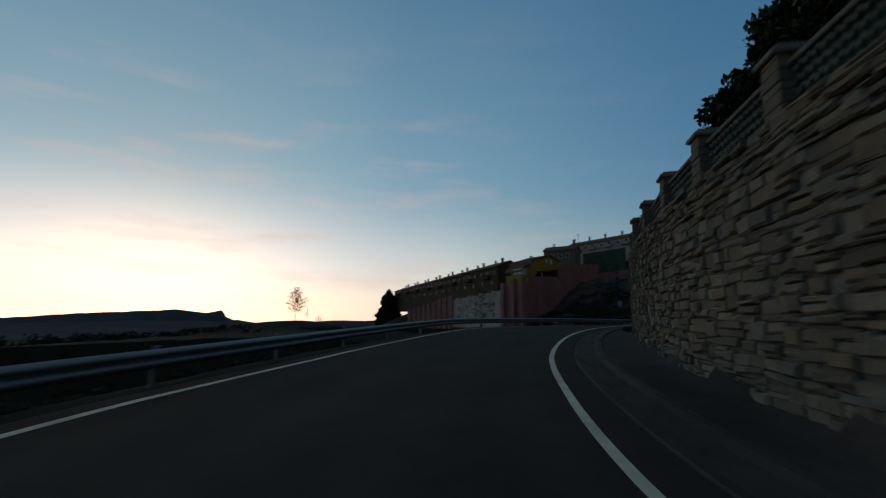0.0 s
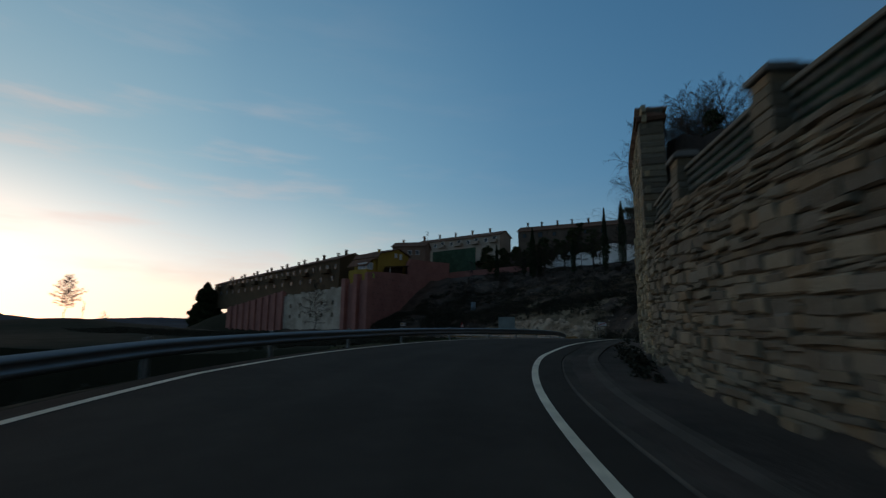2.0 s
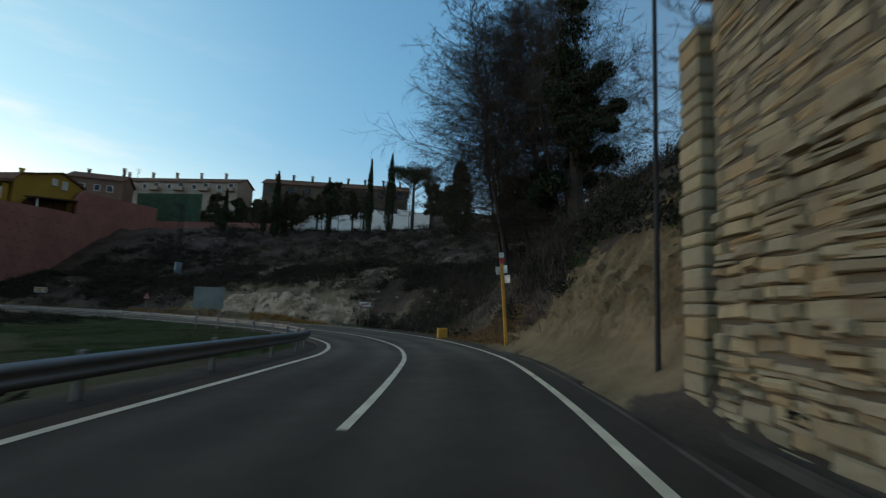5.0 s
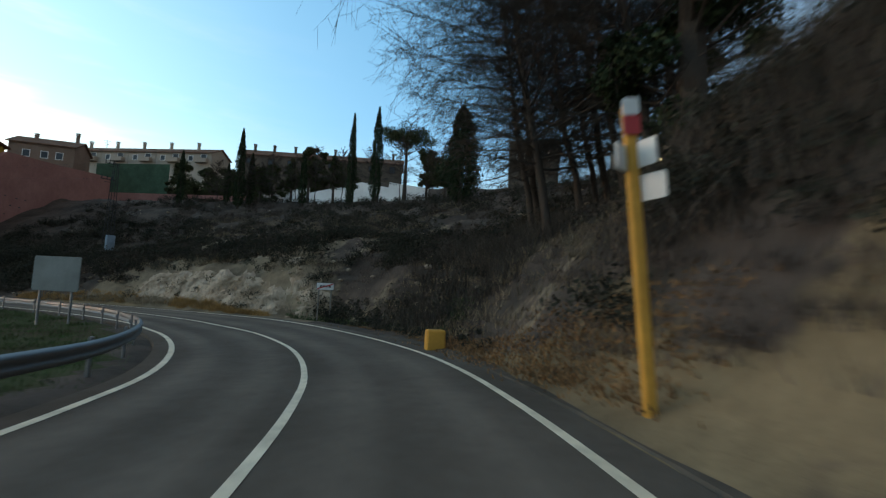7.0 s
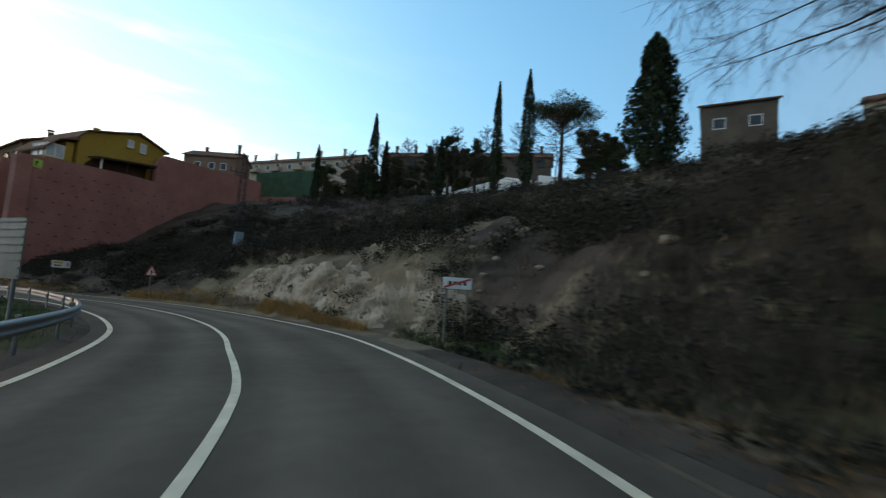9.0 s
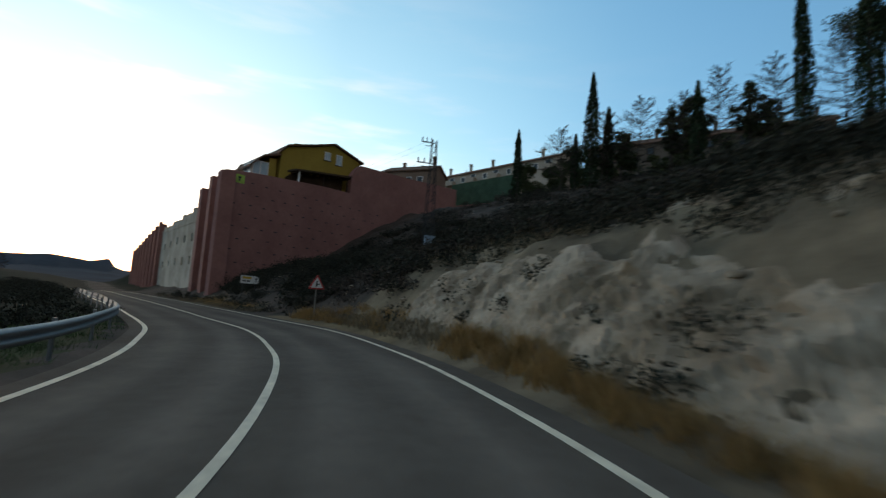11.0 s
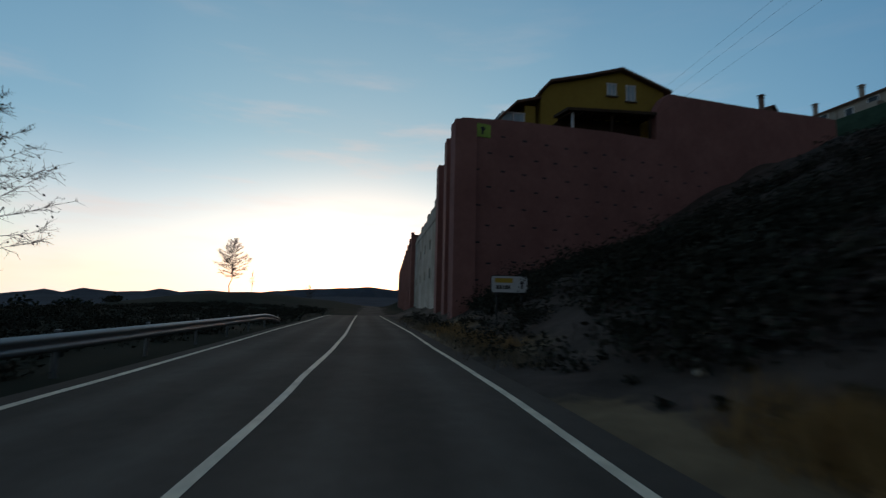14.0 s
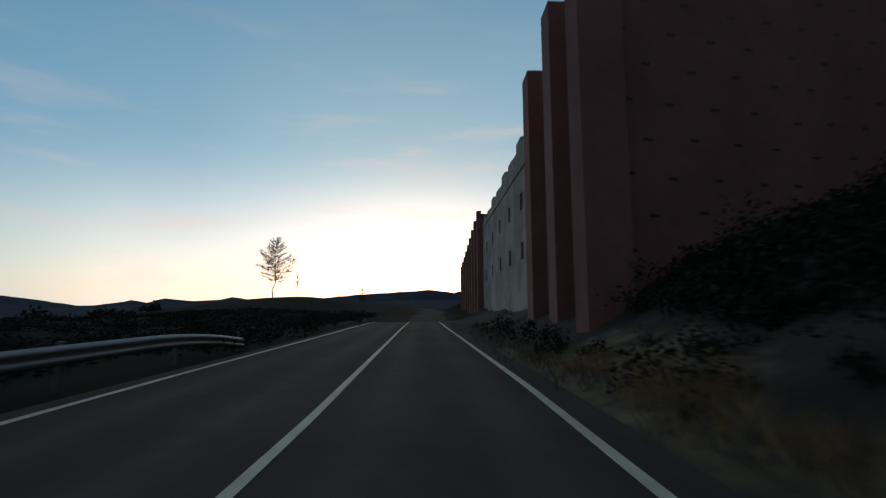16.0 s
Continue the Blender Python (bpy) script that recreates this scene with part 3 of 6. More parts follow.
RIDGE = ((-180, 1.2), (0, 0.8), (14, 0.9), (20, 0.6), (23.4, 0.3), (25.6, 1.2), (26.1, 1.95), (27.6, 1.6), (30.5, 1.95), (33.5, 1.7), (38, 1.45), (41, 1.15), (44, 0.85), (47.5, 1.07), (50.1, 0.8), (52.2, 1.09), (53.3, 0.8), (55.6, 0.65), (58.4, 0.92), (59.9, 0.48), (61.2, 0.75), (62, 0.56), (64, 0.24), (65.5, 0.2), (69, 0.8), (73, 1.4), (80, 1.2), (180, 1.2))
for a in ridge_az:
    up_ = np.interp(a, [p[0] for p in RIDGE], [p[1] for p in RIDGE]) + 0.05 * noise.fractal((a * 0.6, 3.3, 0.7), 0.7, 2.0, 5)
    for r_, k_ in ((1250, 0.0), (1500, 0.55), (1700, 0.95), (1750, 1.0), (1850, 0.9), (2300, 0.0)):
        rr_ = r_ + 60 * noise.noise((a * 0.9, r_ * 0.01, 1.0)) * (k_ < 0.95)
        ridge_v.append((20 - rr_ * math.sin(radians(a)), 60 + rr_ * math.cos(radians(a)), -14 + (1750 * math.tan(radians(up_)) + 15.5) * k_))
for i in range(len(ridge_az) - 1):
    for k in range(5):
        ridge_f.append((i * 6 + k, i * 6 + k + 1, i * 6 + k + 7, i * 6 + k + 6))
tagged(obj("backdrop_ridge", ridge_v, ridge_f, M_MOUNTAIN_HAZE), "mountain ridge beyond the valley with haze painted in blue-grey", "mountains", kind="structure")


# ---- road, painted lines ----
def strip(s0, s1, lo, hi, lift, step=1.0, skirt=0.0):
    """A ribbon along the road between the offsets lo(s) and hi(s)."""
    vs, fs = [], []
    st = np.arange(s0, s1, step)
    for s in st:
        a, b = lo(s), hi(s)
        row = [at(s, a, lift), at(s, b, lift)]
        if skirt:
            row = [at(s, a - 0.05, lift - skirt), *row, at(s, b + 0.05, lift - skirt)]
        vs += row
    w = 4 if skirt else 2
    for i in range(len(st) - 1):
        for k in range(w - 1):
            fs.append((i * w + k, i * w + k + 1, (i + 1) * w + k + 1, (i + 1) * w + k))
    return [tuple(v) for v in vs], fs


off_r, off_c, off_l = (lambda s: np.interp(s, STATION, OFF_R)), (lambda s: np.interp(s, STATION, OFF_C)), (lambda s: np.interp(s, STATION, OFF_L))
road_v, road_f, wear_light = [], [], []
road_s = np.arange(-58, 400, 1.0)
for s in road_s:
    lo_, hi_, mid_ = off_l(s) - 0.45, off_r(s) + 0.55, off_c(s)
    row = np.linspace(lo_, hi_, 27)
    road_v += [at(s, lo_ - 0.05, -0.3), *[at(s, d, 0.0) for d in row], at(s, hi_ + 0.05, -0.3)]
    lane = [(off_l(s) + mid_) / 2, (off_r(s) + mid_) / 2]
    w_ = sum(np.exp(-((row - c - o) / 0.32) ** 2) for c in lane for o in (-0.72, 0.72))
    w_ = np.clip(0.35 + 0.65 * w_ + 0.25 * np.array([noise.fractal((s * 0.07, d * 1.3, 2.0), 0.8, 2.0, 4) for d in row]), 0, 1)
    # light level put into the asphalt colour: dim start, bright bend, dimmer end
    road_light = np.interp(s, [40, 58, 94, 112], [0.16, 1.0, 1.0, 0.72])
    wear_light += [0.2, *((0.35 + 0.65 * w_) * road_light), 0.2]
for i in range(len(road_s) - 1):
    for k in range(28):
        road_f.append((i * 29 + k, i * 29 + k + 1, i * 29 + k + 30, i * 29 + k + 29))
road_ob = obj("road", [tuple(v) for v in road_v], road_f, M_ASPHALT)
road_ob.data.attributes.new("wear_light", "FLOAT", "POINT").data.foreach_set("value", np.array(wear_light, dtype=np.float32))
tagged(road_ob, "dark worn asphalt road curving uphill", "road", kind="structure")
tagged(obj("edge_line", *strip(-58, 330, lambda s: off_r(s) - 0.065, lambda s: off_r(s) + 0.065, 0.006, 0.7), M_LINE), "worn white painted edge line on asphalt", "road marking", kind="structure")
tagged(obj("edge_line", *strip(-58, 330, lambda s: off_l(s) - 0.07, lambda s: off_l(s) + 0.07, 0.006, 0.7), M_LINE), "worn white painted edge line on asphalt", "road marking", kind="structure")
tagged(obj("centre_line", *strip(46, 330, lambda s: off_c(s) - 0.06, lambda s: off_c(s) + 0.06, 0.006, 0.7), M_LINE), "continuous white painted centre line on asphalt", "road marking", kind="structure")

# ---- walls ----
def wall_core(s0, s1, top):
    vs, fs = [], []
    st = np.linspace(s0, s1, int((s1 - s0) / 0.8) + 2)
    for s in st:
        a = at(s, wall_off(s) + 0.06, -0.3)
        b = at(s, wall_off(s) + 0.6, -0.3)
        vs += [tuple(a), (a.x, a.y, top(s)), (b.x, b.y, top(s)), tuple(b)]
    for i in range(len(st) - 1):
        for k in range(4):
            fs.append((i * 4 + k, i * 4 + (k + 1) % 4, i * 4 + 4 + (k + 1) % 4, i * 4 + 4 + k))
    n = (len(st) - 1) * 4
    fs += [(3, 2, 1, 0), (n, n + 1, n + 2, n + 3)]
    return vs, fs


low_wall = tagged(obj("wall_low", *wall_core(WALL_S0, WALL_STEP, low_top), M_MORTAR), "rubble stone retaining wall of flat brown stones beside the road", "wall", kind="structure")
high_wall = tagged(obj("wall_high", *wall_core(WALL_STEP, WALL_END, high_top), M_MORTAR), "tall rubble stone wall with tiled coping beside the road", "wall", kind="structure")

U1, N1 = Vector((-0.515, 0.857, 0)), Vector((0.857, 0.515, 0))
U2, N2 = Vector((0.7, 0.714, 0)), Vector((-0.714, 0.7, 0))
CORNER = Vector((19.4, 119.8, 0))


def slab(bm, origin, u, n, profile, bottom, thick):
    """A wall plate along u from origin, n its inward direction, with the top line profile [(a, z), ...]."""
    pts = [(a, z) for a, z in profile] + [(profile[-1][0], bottom), (profile[0][0], bottom)]
    f = [bm.verts.new(origin + u * a + Vector((0, 0, z))) for a, z in pts]
    b = [bm.verts.new(origin + u * a + n * thick + Vector((0, 0, z))) for a, z in pts]
    bm.faces.new(f)
    bm.faces.new(b[::-1])
    for i in range(len(pts)):
        j = (i + 1) % len(pts)
        bm.faces.new((f[j], f[i], b[i], b[j]))


def block(bm, origin, u, n, a0, a1, d0, d1, z0, z1):
    slab(bm, origin + n * d0, u, n, [(a0, z1), (a1, z1)], z0, d1 - d0)


bm = bmesh.new()
slab(bm, CORNER, U2, N2, [(0, 13.7), (0.5, 14.05), (4, 14.45), (13, 15.1), (17.2, 15.2), (17.25, 17.6), (18.0, 18.7), (18.7, 19.25), (24, 19.6), (29, 19.95), (36, 20.6), (41, 21.0)], -2, 0.7)
red_front = tagged(part("wall_red_front", bm, M_RED), "high brick-red rendered retaining wall with small weep slots", "wall", kind="structure")

# road side: red piers, pale stretch with openings, far red stretch with a stepped top
bm = bmesh.new()
slab(bm, CORNER + N1 * 0.9, U1, N1, [(0.7, 12.6), (4.2, 12.4), (8.4, 11.6)], -2, 0.5)
red_side = tagged(part("wall_red_side", bm, M_RED), "brick-red rendered retaining wall beside the road", "wall", kind="structure")
for a0, a1, z in ((0.0, 0.9, 13.9), (3.5, 4.7, 13.8), (7.6, 8.9, 13.05)):
    bm = bmesh.new()
    block(bm, CORNER, U1, N1, a0, a1, 0.003, 1.4, -2, z)
    part("buttress", bm, M_RED, red_side)

PALE_A, PALE_B = 8.9, 33.0
WINS = [(a + 0.1, z + 0.15) for a in (12.0, 16.2, 20.6) for z in (4.4, 7.2)] + [(25.2, 4.4), (25.2, 7.1), (29.5, 4.3), (29.5, 6.9)]
bm = bmesh.new()
cols = sorted({PALE_A, PALE_B} | {a for a, z in WINS} | {a + 0.8 for a, z in WINS})
org = CORNER + N1 * 0.5
for c0, c1 in zip(cols, cols[1:]):
    zt0, zt1 = np.interp(c0, [8.9, 33], [10.9, 9.9]), np.interp(c1, [8.9, 33], [10.9, 9.9])
    holes = sorted(z for a, z in WINS if abs(a - c0) < 1e-6)
    lo = -2.0
    for z in holes:
        slab(bm, org, U1, N1, [(c0, z), (c1, z)], lo, 0.5)
        lo = z + 0.95
    slab(bm, org, U1, N1, [(c0, zt0), (c1, zt1)], lo, 0.5)
for k in range(8):
    slab(bm, org - N1 * 0.06, U1, N1, [(PALE_A + 3.0 * k, 11.3 - 0.16 * k + (0.25 if k % 2 else 0.0)), (PALE_A + 3.0 * k + 1.5, 11.3 - 0.16 * k + (0.25 if k % 2 else 0.0)), (PALE_A + 3.0 * k + 1.51, 11.05 - 0.16 * k), (PALE_A + 3.0 * k + 3.0, 11.05 - 0.16 * k)], 9.6, 0.45)
pale_wall = tagged(part("wall_pale", bm, M_PALE), "pale concrete wall with square dark openings beside the road", "wall", kind="structure")
# umber plate gives the openings their shade as colour
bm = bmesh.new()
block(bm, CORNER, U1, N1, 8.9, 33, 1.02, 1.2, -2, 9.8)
part("backing", bm, M_UMBER, pale_wall, "dark plate standing in for the shade behind the openings")
bm = bmesh.new()
for k in range(9):
    a = 33.0 + k * 3.4
    block(bm, CORNER, U1, N1, a, a + 3.4, 0.35, 1.0, -6, 11.1 - 0.42 * k)
far_red = tagged(part("wall_red_far", bm, M_RED), "long brick-red retaining wall with a stepped top", "wall", kind="structure")
for k in range(9):
    bm = bmesh.new()
    a = 33.0 + k * 3.4
    block(bm, CORNER, U1, N1, a, a + 0.9, -0.05, 0.347, -6, 11.4 - 0.42 * k)
    part("buttress", bm, M_RED, far_red)


# ---- houses ----
def house(name, x, y, z, rz, length, depth, eave, ridge, mat, label, windows=(), chimneys=(), roof_over=0.4, group="", balcony=(), frames=None):
    """A gabled house: local x along the ridge, front at -y. windows: (x, z, w, h) on the front; gables get none."""
    e = empty(name, x, y, z, rz, label, "house", group)
    hx, hy = length / 2, depth / 2
    bm = bmesh.new()
    pts = [(-hy, -4), (hy, -4), (hy, eave), (0, ridge), (-hy, eave)]
    a = [bm.verts.new((-hx, p, q)) for p, q in pts]
    b = [bm.verts.new((hx, p, q)) for p, q in pts]
    bm.faces.new(a)
    bm.faces.new(b[::-1])
    for i in range(5):
        j = (i + 1) % 5
        bm.faces.new((a[j], a[i], b[i], b[j]))
    part("wall", bm, mat, e)
    sl = (ridge - eave) / hy
    for sg in (-1, 1):
        bm = bmesh.new()
        o = roof_over
        p0, p1 = (sg * (hy + o), eave - sl * o + 0.02), (0.0, ridge + 0.02)
        vs = []
        for xx in (-hx - o, hx + o):
            vs.append([bm.verts.new((xx, p0[0], p0[1])), bm.verts.new((xx, p1[0], p1[1])), bm.verts.new((xx, p1[0], p1[1] + 0.22)), bm.verts.new((xx, p0[0], p0[1] + 0.22))])
        for i in range(4):
            j = (i + 1) % 4
            bm.faces.new((vs[0][i], vs[0][j], vs[1][j], vs[1][i]))
        bm.faces.new(vs[0])
        bm.faces.new(vs[1][::-1])
        part("roof", bm, M_TILE, e, "brown clay tile roof slope")
    for cx, cy, ch in chimneys:
        bm = bmesh.new()
        zb = ridge - abs(cy) * sl
        box(bm, cx, cy, zb + ch / 2 - 0.2, 0.55, 0.55, ch + 0.4, bevel=0.02)
        box(bm, cx, cy, zb + ch + 0.05, 0.72, 0.72, 0.1)
        for dx in (-0.22, 0.22):
            for dy in (-0.22, 0.22):
                box(bm, cx + dx, cy + dy, zb + ch + 0.22, 0.1, 0.1, 0.3)
        box(bm, cx, cy, zb + ch + 0.42, 0.8, 0.8, 0.1)
        part("chimney", bm, mat, e)
    for wx, wz, ww, wh in windows:
        bm = bmesh.new()
        for sx, sz, cx2, cz2 in ((ww + 0.2, 0.1, 0, wh / 2 + 0.05), (ww + 0.2, 0.1, 0, -wh / 2 - 0.05), (0.1, wh, -ww / 2 - 0.05, 0), (0.1, wh, ww / 2 + 0.05, 0)):
            box(bm, wx + cx2, -hy - 0.03, wz + cz2, sx, 0.14, sz)
        wnd = part("window", bm, frames or M_WHITE, e)
        bm = bmesh.new()
        box(bm, wx, -hy - 0.01, wz, ww, 0.06, wh)
        part("pane", bm, M_GLASS, wnd)
    for bx, bz, bw in balcony:
        bm = bmesh.new()
        box(bm, bx, -hy - 0.6, bz, bw, 1.2, 0.15)
        box(bm, bx, -hy - 1.17, bz + 0.5, bw, 0.08, 0.9)
        for k in (-1, 1):
            box(bm, bx + k * (bw / 2 - 0.05), -hy - 0.6, bz + 0.5, 0.1, 1.2, 0.9)
        part("balcony", bm, mat, e)
    return e

# terrace of houses on top of the red walls, ridge line running away from the yellow house
row_a, row_b = Vector((19.5, 142.0)), Vector((-19.5, 227.0))
row_dir = (row_b - row_a).normalized()
row_rz = math.degrees(math.atan2(row_dir.y, row_dir.x)) + 180
for k in range(8):
    c = row_a + row_dir * (5.8 + 11.6 * k)
    zr = 21.3 - 0.2 * k
    house("terrace_house", c.x, c.y, 13.0, row_rz, 11.6 if k < 7 else 11.2, 8.5, zr - 14.9 + 0.12 * (k % 2), zr - 13.2, M_UMBER, "brown rendered terrace house with clay tile roof", windows=((-4.0, 4.6, 1.1, 1.3), (-0.2, 4.3, 1.7, 1.9), (3.8, 4.6, 1.1, 1.3), (-3.4, 1.6, 1.1, 1.3), (2.4, 1.6, 1.1, 1.3)), chimneys=((-3.2, 0.6, 1.0), (2.6, -0.5, 1.1)), group="terrace houses above the red wall", balcony=((-0.2, 3.1, 3.6),), frames=M_WOODD)

# brown house behind the red wall
house("hill_house", 42.5, 171.5, 24.0, -30, 11.0, 8.0, 4.6, 6.4, M_ROSE, "rose-brown rendered house with chimney on the hill", windows=((-2.5, 2.5, 1.1, 1.3), (0.5, 2.5, 1.1, 1.3), (3, 2.5, 1.1, 1.3)), chimneys=((4.2, 0.3, 1.9), (-3, 0.5, 1.0)))
# upper terraces along the crest
for k in range(5):
    u = k / 5
    house("crest_house", 75.2 - 21.5 * (u + 0.1), 167.5 + 30 * (u + 0.1), 29.5, -54.5, 7.3, 8, 4.8, 6.6, M_CREAM, "cream rendered terrace house with balcony and chimney", windows=((-1.8, 3.4, 1.1, 1.2), (1.6, 3.4, 1.4, 2.0)), chimneys=((-1.6, -1.5, 1.6),), group="cream terrace on the crest", balcony=((1.4, 2.3, 3.0),))
for k in range(4):
    house("crest_house", 83.5 + 7.3 * k, 161.0 - 6.9 * k, 29.5, -43.5, 10.0, 8, 5.4, 7.4, M_BROWN, "dark brown rendered terrace house among trees", windows=((-2.8, 3.8, 1.1, 1.2), (2.6, 3.8, 1.4, 1.6)), chimneys=((-2.2, -1.5, 1.6), (2.6, -1.5, 1.6)), group="brown terrace on the crest", frames=M_WOODD)
# white boundary wall on the crest
bm = bmesh.new()
wa, wb = Vector((79.0, 152.0, 0)), Vector((97.0, 115.5, 0))
wu = (wb - wa).normalized()
wn_ = Vector((wu.y, -wu.x, 0)) * -1
Lw = (wb - wa).length
slab(bm, wa, wu, wn_, [(0, 23.9), (Lw * 0.3, 25.5), (Lw * 0.301, 24.2), (Lw * 0.62, 26.5), (Lw * 0.78, 25.2), (Lw * 0.781, 26.4), (Lw, 24.9)], 20, 0.3)
tagged(part("wall_white", bm, M_WHITE), "white rendered boundary wall on the crest", "wall", kind="structure")

house("slope_house", 94.5, 88.0, 21.0, -62, 8.0, 8.0, 7.2, 8.6, M_BROWN, "plain brown house at the edge of the slope", windows=((-2, 4.8, 1.2, 1.2), (1.8, 4.8, 1.2, 1.2)))
house("slope_house", 104.0, 70.0, 20.0, -75, 15.0, 9.0, 7.0, 9.0, M_CREAM, "beige house with a covered porch and lit lamps", windows=((-4, 5.0, 1.3, 1.3), (0, 5.0, 1.3, 1.3), (4, 5.0, 1.3, 1.3)), balcony=((-3.0, 3.6, 6.0),))
M_GLOW = bpy.data.materials.new("lamp_glow")
M_GLOW.use_nodes = True
glow = M_GLOW.node_tree.nodes["Principled BSDF"]
glow.inputs["Emission Color"].default_value = (1.0, 0.72, 0.3, 1)
glow.inputs["Emission Strength"].default_value = 6.0
for x, y, z in ((99.3, 68.8, 24.7), (98.4, 63.4, 25.4), (98.9, 66.4, 24.9)):
    e = empty("wall_lamp", x, y, z, -75, "small lit wall lamp on the hill house", "lamp", "lit lamps on the hill")
    bm = bmesh.new()
    bmesh.ops.create_uvsphere(bm, u_segments=10, v_segments=8, radius=0.2)
    part("globe", bm, M_GLOW, e)
    bm = bmesh.new()
    box(bm, 0, 0.35, 0.1, 0.12, 0.7, 0.12)
    part("bracket", bm, M_DARK, e)
# green mesh fence and low pink wall below the cream terrace
M_FENCE = material("green_mesh", (0.055, 0.1, 0.065), 0.9, 3, 0.3, 40, 0.2)
bm = bmesh.new()
fa, fb = Vector((51.5, 176.8, 0)), Vector((62.5, 164.1, 0))
slab(bm, fa, (fb - fa).normalized(), Vector((0.757, 0.654, 0)), [(0, 28.6), ((fb - fa).length, 29.1)], 20, 0.08)
tagged(part("fence_green", bm, M_FENCE), "green mesh screen fence below the cream terrace", "fence", kind="structure")
bm = bmesh.new()
fa, fb = Vector((48.0, 149.2, 0)), Vector((69.0, 139.5, 0))
slab(bm, fa, (fb - fa).normalized(), Vector((0.42, 0.907, 0)), [(0, 18.3), ((fb - fa).length, 20.4)], 12, 0.3)
tagged(part("wall_pink", bm, M_RED), "low pinkish boundary wall on the slope", "wall", kind="structure")

# ---- the stone wall's pieces: pillars, lattice, coping ----
def on_wall(s, d, z):
    """A frame at the wall: x along the road, y into the hill, z up."""
    p = at(s, wall_off(s) + d)
    return pose(p.x, p.y, z, 0, 0, heading(s) + 90) @ Matrix.Diagonal((1, 1, 1, 1)) @ pose(0, 0, 0, 0, 0, 180)


PILLARS = [27.9, 24.2, 20.7, 17.4, 14.05, 10.9, 7.8, 4.6, 1.4, -1.8]


def stone_pillar(height):
    e = empty("stone_pillar", label="square rubble stone pillar with flat cap on the wall", category="pillar", group="pillars on the low wall")
    bm = bmesh.new()
    r = random.Random(5)
    z = -0.05
    while z < height - 0.02:
        h = min(r.uniform(0.12, 0.2), height - z)
        w = 0.46 + r.uniform(-0.025, 0.025)
        box(bm, r.uniform(-0.01, 0.01), 0, z + h / 2, w, w, h * 0.96, bevel=0.015)
        z += h
    part("shaft", bm, M_STONE, e)
    bm = bmesh.new()
    box(bm, 0, 0, height + 0.04, 0.58, 0.58, 0.09, bevel=0.02)
    box(bm, 0, 0, height + 0.12, 0.42, 0.42, 0.09, bevel=0.03)
    part("cap", bm, M_CONC, e)
    return e


first = stone_pillar(0.92)
first.matrix_world = on_wall(PILLARS[0], 0.3, low_top(PILLARS[0]))
for s in PILLARS[1:3]:
    copy_thing(first, on_wall(s, 0.3, low_top(s)))
lower = stone_pillar(0.84)
lower.matrix_world = on_wall(PILLARS[3], 0.3, low_top(PILLARS[3]))
for s in PILLARS[4:]:
    copy_thing(lower, on_wall(s, 0.3, low_top(s)))


def lattice_panel(length):
    e = empty("parapet", label="precast concrete lattice parapet panel backed by green netting", category="parapet", group="lattice panels on the low wall")
    bm = bmesh.new()
    h = 0.68
    box(bm, 0, 0, h + 0.04, length, 0.14, 0.08, bevel=0.015)
    box(bm, 0, 0, 0.03, length, 0.12, 0.08)
    part("rail", bm, M_CAST, e)
    bm = bmesh.new()
    n = int(length / 0.17)
    for i in range(n):
        x = -length / 2 + (i + 0.5) * length / n
        for k in range(4):
            zc = 0.13 + 0.16 * k
            off = 0.085 if k % 2 else 0
            for sg in (-1, 1):
                box(bm, 0, 0, 0, 0.15, 0.06, 0.025, Matrix.Translation((x + off + sg * 0.04, 0, zc)) @ Matrix.Rotation(radians(48 * sg), 4, "Y"))
    part("lattice", bm, M_CAST, e)
    bm = bmesh.new()
    box(bm, 0, 0.1, 0.38, length, 0.012, 0.78)
    part("netting", bm, M_NET, e, "dark green netting")
    return e


ends = [31.1] + PILLARS
for a, b in zip(ends, ends[1:]):
    pan = lattice_panel(a - b - 0.42)
    pan.matrix_world = on_wall((a + b) / 2, 0.3, (low_top(a) + low_top(b)) / 2)

# tall end pillar with a tiled cap
e = empty("corner_pillar", label="tall stone pillar with a small tiled cap at the wall's step", category="pillar")
bm = bmesh.new()
z = 0.0
r = random.Random(8)
while z < 2.9:
    h = r.uniform(0.14, 0.22)
    box(bm, 0, 0, z + h / 2, 0.62 + r.uniform(-0.03, 0.03), 0.6, h * 0.96, bevel=0.02)
    z += h
part("shaft", bm, M_STONE, e)
bm = bmesh.new()
box(bm, 0, 0, 3.08, 0.74, 0.72, 0.07, bevel=0.01)
vs = [bm.verts.new(p) for p in ((-0.41, -0.4, 3.12), (0.41, -0.4, 3.12), (0.41, 0.4, 3.12), (-0.41, 0.4, 3.12), (0, 0, 3.44))]
for i in range(4):
    bm.faces.new((vs[i], vs[(i + 1) % 4], vs[4]))
bm.faces.new(vs[3::-1])
bmesh.ops.create_uvsphere(bm, u_segments=8, v_segments=6, radius=0.1, matrix=Matrix.Translation((0, 0, 3.47)))
part("cap", bm, M_TILE, e)
e.matrix_world = on_wall(31.75, 0.27, low_top(31.3))

# concrete gutter between asphalt and wall
vs, fs = [], []
st = np.arange(-45, 50.5, 1.0)
for s in st:
    o = off_r(s)
    for dd, zz in ((0.56, -0.02), (0.6, 0.012), (0.95, -0.05), (1.3, 0.03), (1.42, 0.03), (1.46, -0.1)):
        vs.append(tuple(at(s, o + dd, zz)))
